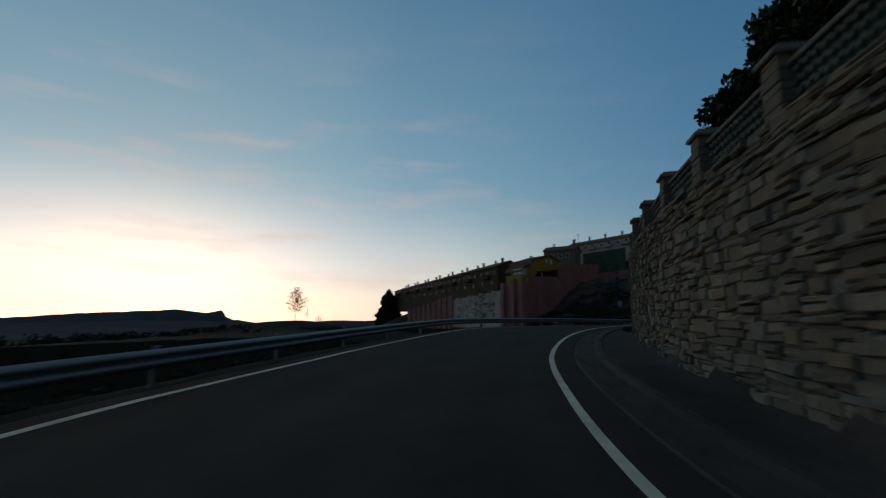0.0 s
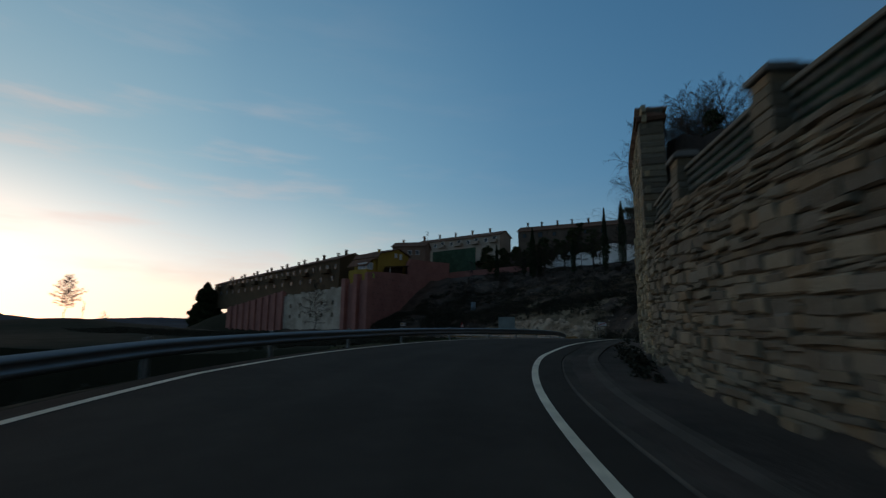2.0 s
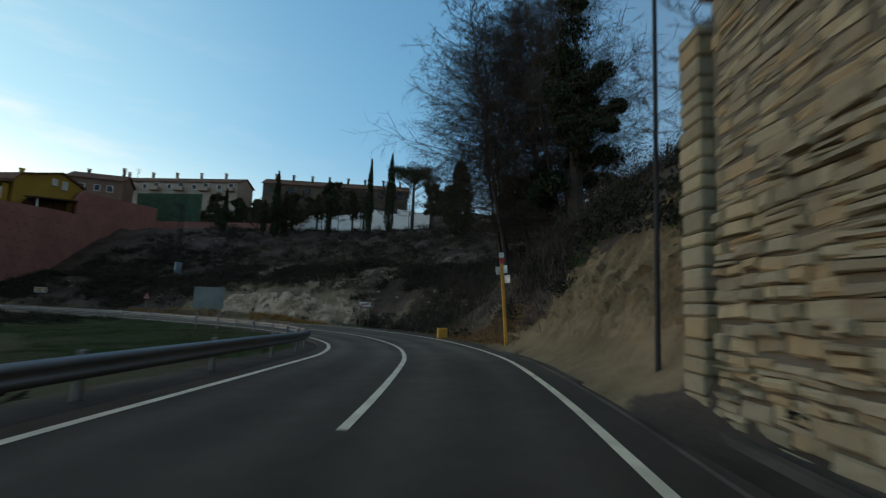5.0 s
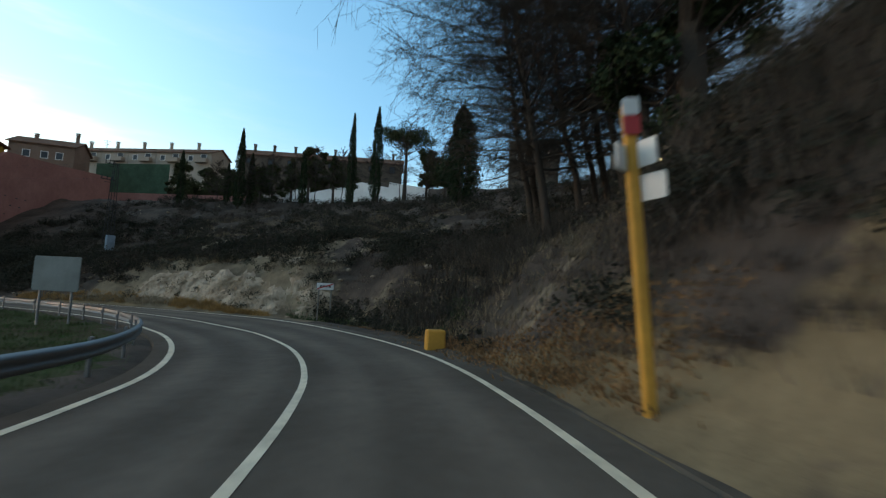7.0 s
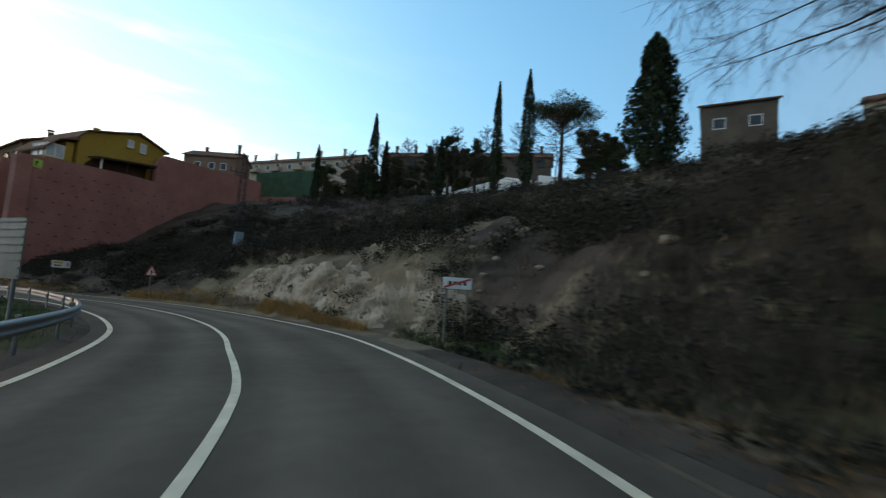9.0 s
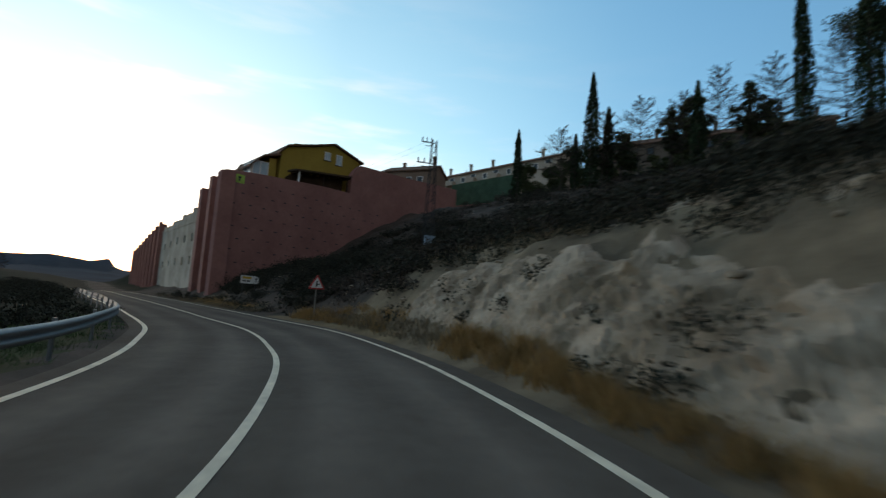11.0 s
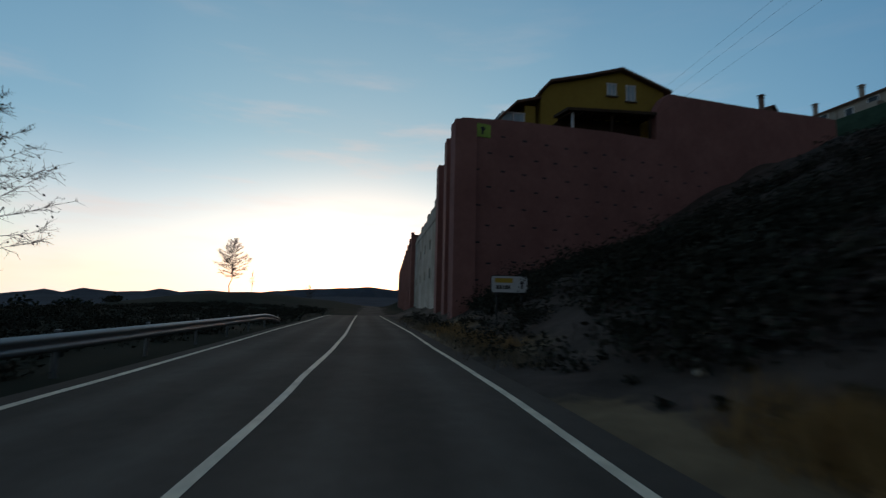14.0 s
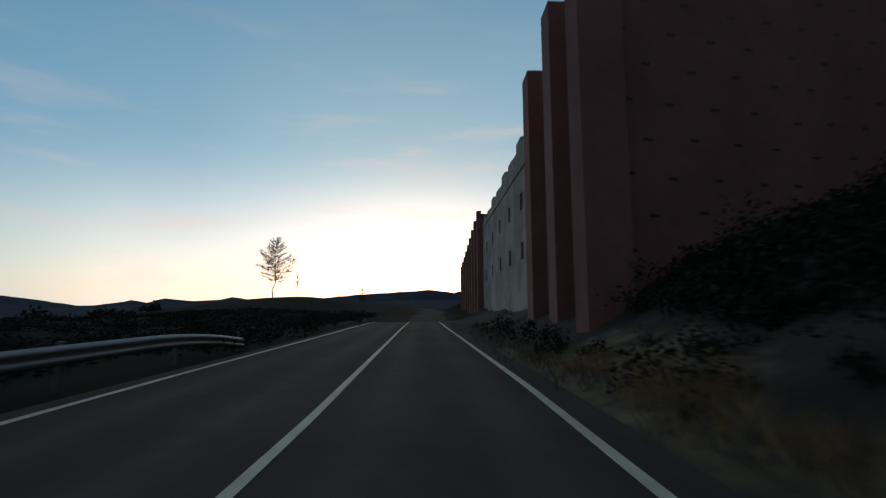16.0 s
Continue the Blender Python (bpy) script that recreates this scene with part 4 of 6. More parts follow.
for i in range(len(st) - 1):
    for k in range(5):
        fs.append((i * 6 + k, i * 6 + k + 1, i * 6 + k + 7, i * 6 + k + 6))
tagged(obj("gutter", vs, fs, M_GUTTER), "shallow dusty concrete gutter beside the road", "gutter", kind="structure")
vs, fs = [], []
st = np.arange(50, 72, 1.0)
for s in st:
    o = off_r(s)
    for dd, zz in ((0.56, -0.05), (0.6, 0.02), (1.25 - 0.02 * (s - 50), 0.05), (1.3, -0.1)):
        vs.append(tuple(at(s, o + dd, zz)))
for i in range(len(st) - 1):
    for k in range(3):
        fs.append((i * 4 + k, i * 4 + k + 1, i * 4 + k + 5, i * 4 + k + 4))
tagged(obj("gutter", vs, fs, M_GUTTER), "broken concrete verge strip beside the road", "gutter", kind="structure")


# ---- guard rail on the valley side ----
def rail_off(s):
    return off_l(s) - 0.85


def rail_top(s):
    return np.interp(s, [-50, 45, 60, 100], [0.55, 0.55, 0.66, 0.72])


rail = empty("guard_rail", label="galvanised steel guard rail on posts along the bend", category="guard rail")
W = [(0.0, 0.0), (0.03, -0.015), (0.085, -0.05), (0.085, -0.105), (0.0, -0.15), (0.085, -0.2), (0.085, -0.255), (0.03, -0.295), (0.0, -0.31)]
RAIL_A, RAIL_B = -48.0, 135.0
posts = np.arange(RAIL_A, RAIL_B + 0.1, 3.519)
for a, b in zip(posts, posts[1:]):
    vs, fs = [], []
    st = np.linspace(a - 0.06, b + 0.06, 5)
    for s in st:
        drop = max(0.0, (s - (RAIL_B - 5.0)) / 5.0) ** 2 * 0.34
        for o, z in W:
            vs.append(tuple(at(s, rail_off(s) + o + (0.004 if int((a - RAIL_A) / 3.519 + 0.5) % 2 else 0), rail_top(s) + z - drop)))
    n = len(W)
    for i in range(len(st) - 1):
        for k in range(n - 1):
            fs.append((i * n + k, i * n + k + 1, i * n + n + k + 1, i * n + n + k))
    ob = obj("beam", vs, fs, M_STEEL, rail, smooth=True)
bm = bmesh.new()
box(bm, 0, 0, -0.45, 0.1, 0.06, 1.1, bevel=0.008)
box(bm, 0.0, 0.04, -0.13, 0.06, 0.06, 0.14)
post_mesh = part("post", bm, M_STEEL, rail)
for i, s in enumerate(posts):
    ob = post_mesh if i == 0 else new("post", post_mesh.data)
    ob.parent = rail
    p = at(s, rail_off(s) - 0.09, rail_top(s) - 0.05)
    if s > RAIL_B - 4:
        p.z -= 0.2
    ob.matrix_basis = pose(p.x, p.y, p.z, 0, 0, heading(s) + 90)

# ---- plants ----
def cards(rng, c, size, squash=1.0, jitter=0.5):
    """Small leaf faces at the points c: vertices and faces."""
    n = len(c)
    a = rng.normal(size=(n, 3))
    a /= np.linalg.norm(a, axis=1)[:, None]
    b = np.cross(a, rng.normal(size=(n, 3)))
    b /= np.linalg.norm(b, axis=1)[:, None]
    s = size * rng.uniform(1 - jitter, 1 + jitter, n)[:, None]
    v = np.stack([c - a * s, c + b * s * 0.55 * squash, c + a * s, c - b * s * 0.55 * squash], 1).reshape(-1, 3)
    f = np.arange(4 * n).reshape(-1, 4)
    return v, f


def blades(rng, c, h, w, lean=0.4):
    """Thin upright grass blades (triangles) standing at the points c."""
    n = len(c)
    ang = rng.uniform(0, 2 * np.pi, n)
    side = np.stack([np.cos(ang), np.sin(ang), np.zeros(n)], 1) * w
    hh = h * rng.uniform(0.5, 1.2, n)[:, None]
    tip = np.concatenate([rng.normal(size=(n, 2)) * lean, np.ones((n, 1))], 1) * hh
    v = np.stack([c - side, c + side, c + tip], 1).reshape(-1, 3)
    return v, np.arange(3 * n).reshape(-1, 3)


def mesh_np(name, v, f, mat):
    me = bpy.data.meshes.new(name)
    me.from_pydata(v.tolist(), [], f.tolist())
    for m in (mat if isinstance(mat, (list, tuple)) else [mat]):
        me.materials.append(m)
    return me


def stick(vs, fs, p, q, r1, r2, n=4):
    """A tapered branch between p and q, added to the lists."""
    p, q = np.asarray(p, float), np.asarray(q, float)
    d = q - p
    d /= np.linalg.norm(d) + 1e-9
    u = np.cross(d, (0.31, 0.9, 0.29))
    u /= np.linalg.norm(u) + 1e-9
    w = np.cross(d, u)
    k = len(vs)
    for c, r in ((p, r1), (q, r2)):
        for i in range(n):
            a = 2 * math.pi * i / n
            vs.append(c + (u * math.cos(a) + w * math.sin(a)) * r)
    for i in range(n):
        j = (i + 1) % n
        fs.append((k + i, k + j, k + n + j, k + n + i))


def trunk_obj(parent, pts, radii, mat=None, name="trunk"):
    vs, fs = [], []
    for (p, q), (a, b) in zip(zip(pts, pts[1:]), zip(radii, radii[1:])):
        stick(vs, fs, p, q, a, b, 8)
    return obj(name, [tuple(v) for v in vs], fs, mat or M_BARK, parent, smooth=True)


def cypress(seed, height, width, label, mat=None):
    rng = np.random.default_rng(seed)
    e = empty("cypress_tree", label=label, category="tree")
    trunk_obj(e, [(0, 0, -0.4), (0.05, 0, height * 0.45), (0.0, 0.03, height * 0.92)], [0.2, 0.12, 0.03])
    n = int(3600 * (height / 10) * (width / 1.6) ** 0.7)
    t = rng.uniform(0, 1, n) ** 0.9
    prof = np.interp(t, [0, 0.06, 0.25, 0.55, 0.8, 0.94, 1], [0.3, 0.8, 1.0, 0.85, 0.52, 0.22, 0.03]) * width / 2
    prof *= 1 + 0.16 * np.sin(t * 31 + seed) * np.sin(t * 11 + 2 * seed)
    a = rng.uniform(0, 2 * np.pi, n)
    lob = 1 + 0.22 * np.sin(3 * a + 9 * t + seed)
    rr = prof * lob * rng.uniform(0.35, 1.05, n) ** 0.6
    c = np.stack([rr * np.cos(a), rr * np.sin(a), 0.35 + t * (height - 0.35)], 1)
    v, f = cards(rng, c, 0.115 * max(1.0, width / 3.2))
    up = v.reshape(-1, 4, 3)
    up[:, 2, 2] += 0.16
    ob = new("crown", mesh_np("crown", up.reshape(-1, 3), f, mat or M_CYPRESS))
    ob.parent = e
    return e


def clump_points(rng, n, centres, radii, shell=0.5):
    k = rng.integers(0, len(centres), n)
    d = rng.normal(size=(n, 3))
    d /= np.linalg.norm(d, axis=1)[:, None]
    r = rng.uniform(shell, 1.0, n) ** 0.7
    return np.asarray(centres)[k] + d * r[:, None] * np.asarray(radii)[k]


def evergreen(seed, height, width, label, umbrella=False, mat=None, name="evergreen_tree", low=0.25):
    rng = np.random.default_rng(seed)
    e = empty(name, label=label, category="tree")
    top = height * (0.82 if umbrella else 0.62)
    vs, fs = [], []
    stick(vs, fs, (0, 0, -0.4), (0.1, 0.05, top), 0.03 * height, 0.014 * height, 7)
    cs, rs = [], []
    m = 48 if umbrella else 44
    for i in range(m):
        a = rng.uniform(0, 2 * np.pi)
        rad = width / 2 * rng.uniform(0.1, 0.8 if umbrella else 1.0)
        z = height * (rng.uniform(0.7, 0.94) ** 0.8 if umbrella else rng.uniform(low, 0.92))
        if not umbrella:
            rad *= np.interp(z / height, [low, low + 0.35 * (1 - low), 1], [0.8, 1.0, 0.35])
        p = np.array((rad * math.cos(a), rad * math.sin(a), z))
        cs.append(p)
        rs.append(np.array((1, 1, 0.45 if umbrella else 0.8)) * width * rng.uniform(0.13, 0.22) * (1.0 if umbrella else rng.uniform(0.5, 1.05)))
        stick(vs, fs, (0.05, 0.02, z * (0.8 if umbrella else 0.75)), p, 0.004 * height, 0.002 * height, 4)
    obj("trunk", [tuple(v) for v in vs[:14]], fs[:7], M_BARK, e)
    tagged(obj("branch", [tuple(v) for v in vs[14:]], [tuple(k - 14 for k in f) for f in fs[7:]], M_BARK, e), kind="stuff")
    c = clump_points(rng, 14000 if umbrella else 5200 if height < 7.9 else 13000 if height < 12 else 30000, cs, rs, 0.2)
    v, f = cards(rng, c, 0.105 if height < 8 else 0.15 if height < 12 else 0.1)
    ob = new("crown", mesh_np("crown", v, f, mat or M_LEAF))
    ob.parent = e
    return e


def bare_tree(seed, height, spread_, label, limbs=46, twigs=9, droop=0.15, low=0.18, leaves=0, name="bare_tree", thick=1.0, crook=0.012):
    """A leafless tree: a tapered trunk, limbs along it, twigs in two orders."""
    rng = np.random.default_rng(seed)
    e = empty(name, label=label, category="tree")
    vs, fs = [], []
    pts = [np.array((0, 0, -0.5))]
    lean = rng.normal(size=2) * 0.012
    for k in range(1, 9):
        pts.append(np.array((*(rng.normal(size=2) * crook * height + lean * height * k / 8), height * k / 8)))
    rad = [0.0082 * height * (1 - 0.93 * k / 8) + 0.008 for k in range(9)]
    trunk_obj(e, pts, rad)
    cs = []
    for i in range(limbs):
        t = low + (0.97 - low) * (i + rng.uniform(0, 1)) / limbs
        zi = t * 8
        k = min(int(zi), 7)
        base = pts[k] + (pts[k + 1] - pts[k]) * (zi - k)
        a = i * 2.4 + rng.uniform(-0.5, 0.5)
        L = spread_ * np.interp(t, [low, low + 0.18, 0.55, 0.85, 1.0], [0.5, 1.0, 0.8, 0.4, 0.14]) * rng.uniform(0.65, 1.15)
        up = np.interp(t, [low, 0.6, 1.0], [0.1, 0.45, 1.1]) + rng.normal() * 0.12
        d = np.array((math.cos(a), math.sin(a), up))
        d /= np.linalg.norm(d)
        p, r = base, 0.0019 * height * (1.1 - t) + 0.007
        n = 5
        for j in range(n):
            q = p + d * L / n
            stick(vs, fs, p, q, r * (1 - j / n) + 0.004, r * (1 - (j + 1) / n) + 0.004, 4)
            for m in range(max(2, int(twigs * (0.5 + j / n) / 2.2))):
                side = np.cross(d, (0, 0, 1)) * rng.choice((-1, 1))
                td = d * rng.uniform(0.3, 0.9) + side * rng.uniform(0.4, 1.0) + np.array((0, 0, rng.uniform(-0.35 - droop, 0.35)))
                td /= np.linalg.norm(td)
                tl = L * rng.uniform(0.16, 0.34)
                o = p + (q - p) * rng.uniform(0, 1)
                o2 = o + td * tl
                stick(vs, fs, o, o2, 0.008 * thick, 0.004 * thick, 3)
                for w in range(4):
                    wd = td * 0.6 + rng.normal(size=3) * 0.5 - np.array((0, 0, droop))
                    oo = o + td * tl * rng.uniform(0.2, 1)
                    stick(vs, fs, oo, oo + wd * tl * 0.45, 0.006 * thick, 0.003 * thick, 3)
                    cs.append(oo + wd * tl * 0.4)
            p = q
            d = d + np.array((0, 0, 0.05)) + rng.normal(size=3) * 0.07
            d /= np.linalg.norm(d)
    obj("branch", [tuple(v) for v in vs], fs, M_BARK, e)
    if leaves:
        c = np.array(cs)[rng.integers(0, len(cs), leaves)] + rng.normal(size=(leaves, 3)) * 0.05
        v, f = cards(rng, c, 0.06)
        ob = new("leaves", mesh_np("leaves", v, f, M_SHRUB))
        ob.parent = e
    return e


def plant(e, x, y, rz=0, sink=0.05, scale=1.0, z=None):
    e.matrix_world = pose(x, y, (on_ground(x, y) if z is None else z) - sink, 0, 0, rz) @ Matrix.Diagonal((scale, scale, scale, 1))
    return e


# cypresses on the slope: x, y, height, width
for k, (x, y, top, w, rz) in enumerate(((54.5, 111.2, 24.6, 1.5, 10), (63.3, 97.5, 26.6, 1.2, 40), (65.0, 94.4, 27.4, 1.6, 80), (50.4, 121.2, 22.1, 1.1, 0), (61.7, 76.8, 22.4, 4.0, 20), (60.6, 75.9, 19.4, 2.6, 50), (56.3, 111.5, 21.6, 1.2, 70), (59.8, 103.5, 21.0, 1.1, 200), (55.2, 116.5, 20.5, 1.0, 30))):
    plant(cypress(20 + k, top - on_ground(x, y), w, "dark slender cypress on the scrubby slope"), x, y, rz)
# umbrella pine and round evergreens by the crest houses
plant(evergreen(41, 13.0, 10.5, "umbrella pine with a flat dark crown on the crest", True, M_LEAF, "pine_tree"), 77.0, 101.5)
for k, (x, y, top, w) in enumerate(((59.7, 115.3, 21.2, 3.6), (62.5, 111.0, 22.5, 3.0), (66.0, 105.2, 22.9, 3.6), (72.9, 110.9, 24.5, 4.0), (86.5, 105.7, 29.5, 5.0), (81.3, 96.6, 25.5, 6.0), (70.0, 118.5, 28.0, 4.5), (57.0, 121.0, 21.0, 4.5))):
    plant(evergreen(50 + k, max(3.2, top - on_ground(x, y)), w, "dark round evergreen tree among the crest gardens", low=0.35), x, y, 40 * k)
for k, (x, y, top, w) in enumerate(((60.2, 149.0, 27.8, 6.5), (64.2, 147.0, 26.6, 6.0), (58.6, 144.5, 24.0, 4.0))):
    plant(evergreen(95 + k, top - on_ground(x, y), w, "dark dense bushy tree beside the pink wall", low=0.1), x, y, 40 * k)
BELT = ((70.7, 151.0, 28.2, 4.8), (75.3, 148.8, 29.4, 5.6), (79.5, 148.6, 31.0, 5.2), (83.5, 146.5, 30.4, 6.2), (86.6, 144.0, 32.2, 5.8), (91.7, 140.6, 33.4, 5.6), (88.6, 142.6, 35.6, 3.6), (108.0, 124.4, 35.4, 6.4), (110.6, 121.5, 36.2, 6.6))
for k, (x, y, top, w) in enumerate(BELT):
    plant(evergreen(110 + k, max(4.0, top - on_ground(x, y)), w, "dark dense tree in the belt below the brown houses", low=0.12), x, y, 55 * k)
# dark firs and shrubs of the gardens behind the stone wall
for k, (x, y, h, w) in enumerate(((12.3, 19.2, 8.0, 4.6), (12.0, 16.0, 9.0, 5.0), (11.4, 12.4, 9.0, 5.2), (11.0, 8.6, 8.5, 5.2))):
    plant(evergreen(70 + k, h, w, "dark bushy evergreen above the stone wall", name="garden_evergreen"), x, y, 70 * k)

# tall leafless trees on the bank beyond the wall
t_a = bare_tree(1, 21.0, 7.2, "tall leafless larch with drooping twigs on the bank", 100, 12, 0.35, 0.15, thick=1.2, crook=0.003)
t_b = bare_tree(2, 19.0, 6.8, "tall leafless larch with drooping twigs on the bank", 94, 12, 0.3, 0.15, thick=1.2, crook=0.003)
for x in (t_a, t_b):
    tagged(x, group="leafless trees on the bank")
LEAN = Matrix.Rotation(radians(9), 4, Vector((-0.9, -0.42, 0)))  # the wind-bent trees lean towards the road


def bank_tree(src, x, y, rz, sc):
    src.matrix_world = pose(x, y, on_ground(x, y) - 0.1) @ LEAN @ pose(0, 0, 0, 0, 0, rz) @ Matrix.Diagonal((sc, sc, sc, 1))


bank_tree(t_a, 40.9, 54.8, 0, 1.0)
bank_tree(t_b, 43.2, 54.6, 60, 1.0)
for src, x, y, rz, sc in ((t_a, 45.4, 54.2, 130, 0.98), (t_b, 47.8, 53.6, 220, 1.05), (t_b, 40.6, 50.6, 300, 1.08), (t_a, 44.0, 50.4, 80, 0.95), (t_b, 49.0, 56.5, 10, 1.0), (t_a, 45.8, 58.0, 200, 1.02), (t_b, 42.4, 52.3, 100, 1.0), (t_a, 47.0, 51.2, 330, 1.05), (t_b, 43.6, 57.2, 40, 0.96)):
    c = copy_thing(src, Matrix.Identity(4))
    bank_tree(c, x, y, rz, sc)
# bare garden trees behind the wall's step
plant(bare_tree(3, 6.5, 2.2, "small leafless garden tree above the wall", 28, 7, 0.0, 0.25), 24.4, 39.0)
for k, (x, y, h, w) in enumerate(((39.6, 49.4, 17.5, 5.4),)):
    plant(evergreen(80 + k, h, w, "tall dense dark conifer on the bank", name="bank_conifer", mat=M_CYPRESS, low=0.1), x, y, 50 * k)
# lone trees across the valley side
plant(bare_tree(6, 11.8, 4.0, "lone leafless tree against the bright sky", 64, 11, 0.0, 0.26, 200, thick=3.0), -51.8, 170.1, 30)
plant(bare_tree(7, 5.0, 1.0, "thin leafless sapling on the knoll", 16, 5, 0.0, 0.3, thick=4.0), -48.8, 173.3)
plant(bare_tree(8, 4.6, 1.8, "small leafless tree on the dark ridge", 20, 5, 0.0, 0.25, thick=4.0), -50.2, 194.8)
plant(bare_tree(9, 9.5, 3.3, "leafless roadside tree with a few dry leaves", 34, 8, 0.1, 0.25, 420, thick=1.4), 7.9, 101.3, 0)
plant(cypress(90, 19.0, 10.5, "dark bushy conifer beside the terrace"), -25.2, 222.0)
for k, (x, y, h) in enumerate(((57.5, 108.0, 8.0), (60.5, 106.5, 7.0), (64.5, 101.0, 8.0), (52.5, 113.5, 7.0), (68.5, 99.0, 9.0), (80.0, 99.0, 9.0), (62.2, 104.2, 8.5), (55.6, 111.0, 7.5), (72.0, 97.0, 10.0))):
    plant(bare_tree(30 + k, h, h * 0.36, "leafless garden tree along the crest", 44, 9, 0.0, 0.28, thick=1.8), x, y, 60 * k)

# ---- scrub, grass, stones: uncounted growth ----
rng = np.random.default_rng(77)


def scatter(n, s0, s1, d0, d1, clump=0.0):
    s, d = rng.uniform(s0, s1, n), rng.uniform(d0, d1, n)
    out = []
    for a, b in zip(s, d):
        p = at(a, b)
        if clump and noise.noise((p.x * 0.16, p.y * 0.16, 3.0)) < -0.15 + clump * rng.uniform(-0.3, 0.3):
            continue
        out.append((p.x, p.y, on_ground(p.x, p.y)))
    return np.array(out)


def scrub(name, spots, h, w, leaves, size, mat, label):
    vs, fs, k = [], [], 0
    for x, y, z in spots:
        m = rng.uniform(0.55, 1.3)
        n = int(leaves * m)
        lobes = rng.normal(size=(5, 3)) * (w * m * 0.32, w * m * 0.32, h * m * 0.12) + (x, y, z + h * m * 0.3)
        way = rng.normal(size=(n, 3))
        way /= np.linalg.norm(way, axis=1)[:, None]
        q = lobes[rng.integers(0, 5, n)] + way * (rng.uniform(0.1, 1.0, n) ** 0.6)[:, None] * (w * m * 0.36, w * m * 0.36, h * m * 0.5)
        q = q[q[:, 2] > z - 0.05]
        v, f = cards(rng, q, size)
        vs.append(v)
        fs.append(f + k)
        k += len(v)
    ob = new(name, mesh_np(name, np.concatenate(vs), np.concatenate(fs), mat))
    return tagged(ob, label, "shrubs", kind="stuff")


M_SCRUB2 = material("grey_scrub", (0.08, 0.062, 0.052), 0.95, 3, 0.4, 30, 0.3, second=(0.05, 0.042, 0.036), island=0.5)
scrub("hill_scrub", np.concatenate([scatter(560, 70, 130, 12, 34, 0.6), scatter(600, 101, 116, 4.6, 15, 0.3), scatter(620, 116, 134, 5.6, 15, 0.3), scatter(700, 108, 132, 10, 24, 0.3), scatter(330, 86, 106, 8.0, 13, 0.6), scatter(220, 76, 90, 11, 15, 0.5)]), 0.8, 1.0, 120, 0.075, M_SHRUB, "dark low scrub covering the hillside")
scrub("dry_scrub", np.concatenate([scatter(800, 66, 128, 12, 34, 0.6), scatter(200, 66, 80, 9, 15), scatter(210, 88, 106, 7.5, 13, 0.6), scatter(160, 100, 112, 4.5, 12)]), 0.9, 0.9, 110, 0.06, M_SCRUB2, "grey dry brushwood covering the hillside")
scrub("crest_scrub", np.concatenate([scatter(140, 75, 125, 31, 48), scatter(200, 62, 100, 16, 34)]), 1.1, 1.5, 160, 0.08, M_SHRUB, "dark bushes along the crest")
scrub("bank_brush", np.concatenate([scatter(70, 60, 70, 8.5, 14), scatter(110, 69, 76, 5.2, 12), scatter(60, 50, 62, 8, 14), scatter(90, 57, 62, 3.9, 9.5)]), 0.7, 1.2, 260, 0.045, M_SHRUB, "dark low undergrowth on the bank")
scrub("verge_weeds", np.concatenate([scatter(26, 27, 47, 3.2, 3.6), scatter(60, 108, 150, 3.0, 4.6), scatter(40, 66, 78, 3.6, 4.8)]), 0.3, 0.35, 60, 0.05, M_SHRUB, "low dark weeds along the verge")
scrub("valley_scrub", np.concatenate([scatter(1100, 98, 190, -34, -6.2), scatter(300, -10, 50, -40, -6.5)]), 0.5, 1.5, 130, 0.07, M_SHRUB, "dark low scrub on the valley side of the road")
scrub("rock_bushes", np.concatenate([scatter(60, 84, 100, 6.2, 8.6), scatter(12, 86, 99, 3.7, 5.0), scatter(34, 72, 84, 6.0, 7.4)]), 0.9, 0.8, 160, 0.05, M_SHRUB, "dark bushes clinging to the rock face")
scrub("bank_ivy", np.concatenate([scatter(90, 57.0, 62, 5.0, 8), scatter(40, 49, 58, 5.2, 6.4), scatter(110, 58, 68, 9, 14)]), 0.5, 1.4, 300, 0.05, M_SHRUB, "dark creeping growth over the upper bank")
scrub("slope_bushes", np.concatenate([scatter(16, 78, 90, 8.5, 12), scatter(20, 90, 112, 8.0, 14), scatter(14, 66, 78, 9, 15), scatter(26, 116, 133, 6.5, 14)]), 1.5, 2.0, 700, 0.06, M_SHRUB, "large dark bushes on the slope")
scrub("verge_bushes", np.concatenate([scatter(30, 72, 84, 6.0, 7.2), scatter(14, 112, 140, 3.0, 4.0), scatter(12, 118, 134, 4.5, 7.0)]), 0.9, 0.9, 200, 0.05, M_SHRUB, "dark bushes along the verge")
# dark woods and thickets on the valley side
wood = []
for _ in range(800):
    a, r = radians(rng.uniform(5, 120)), rng.uniform(110, 430)
    x, y = 18 - r * math.sin(a), 50 + r * math.cos(a)
    s, d = nearest(np.array([x]), np.array([y]))
    if d[0] < -45:
        wood.append((x, y, on_ground(x, y)))
M_WOOD_FAR = material("far_thicket", (0.035, 0.04, 0.026), 0.95, 0.5, 0.4, 6, 0.3, island=0.4)
scrub("valley_thicket", np.array(wood), 2.2, 3.6, 150, 0.3, M_WOOD_FAR, "dark thickets over the valley side")


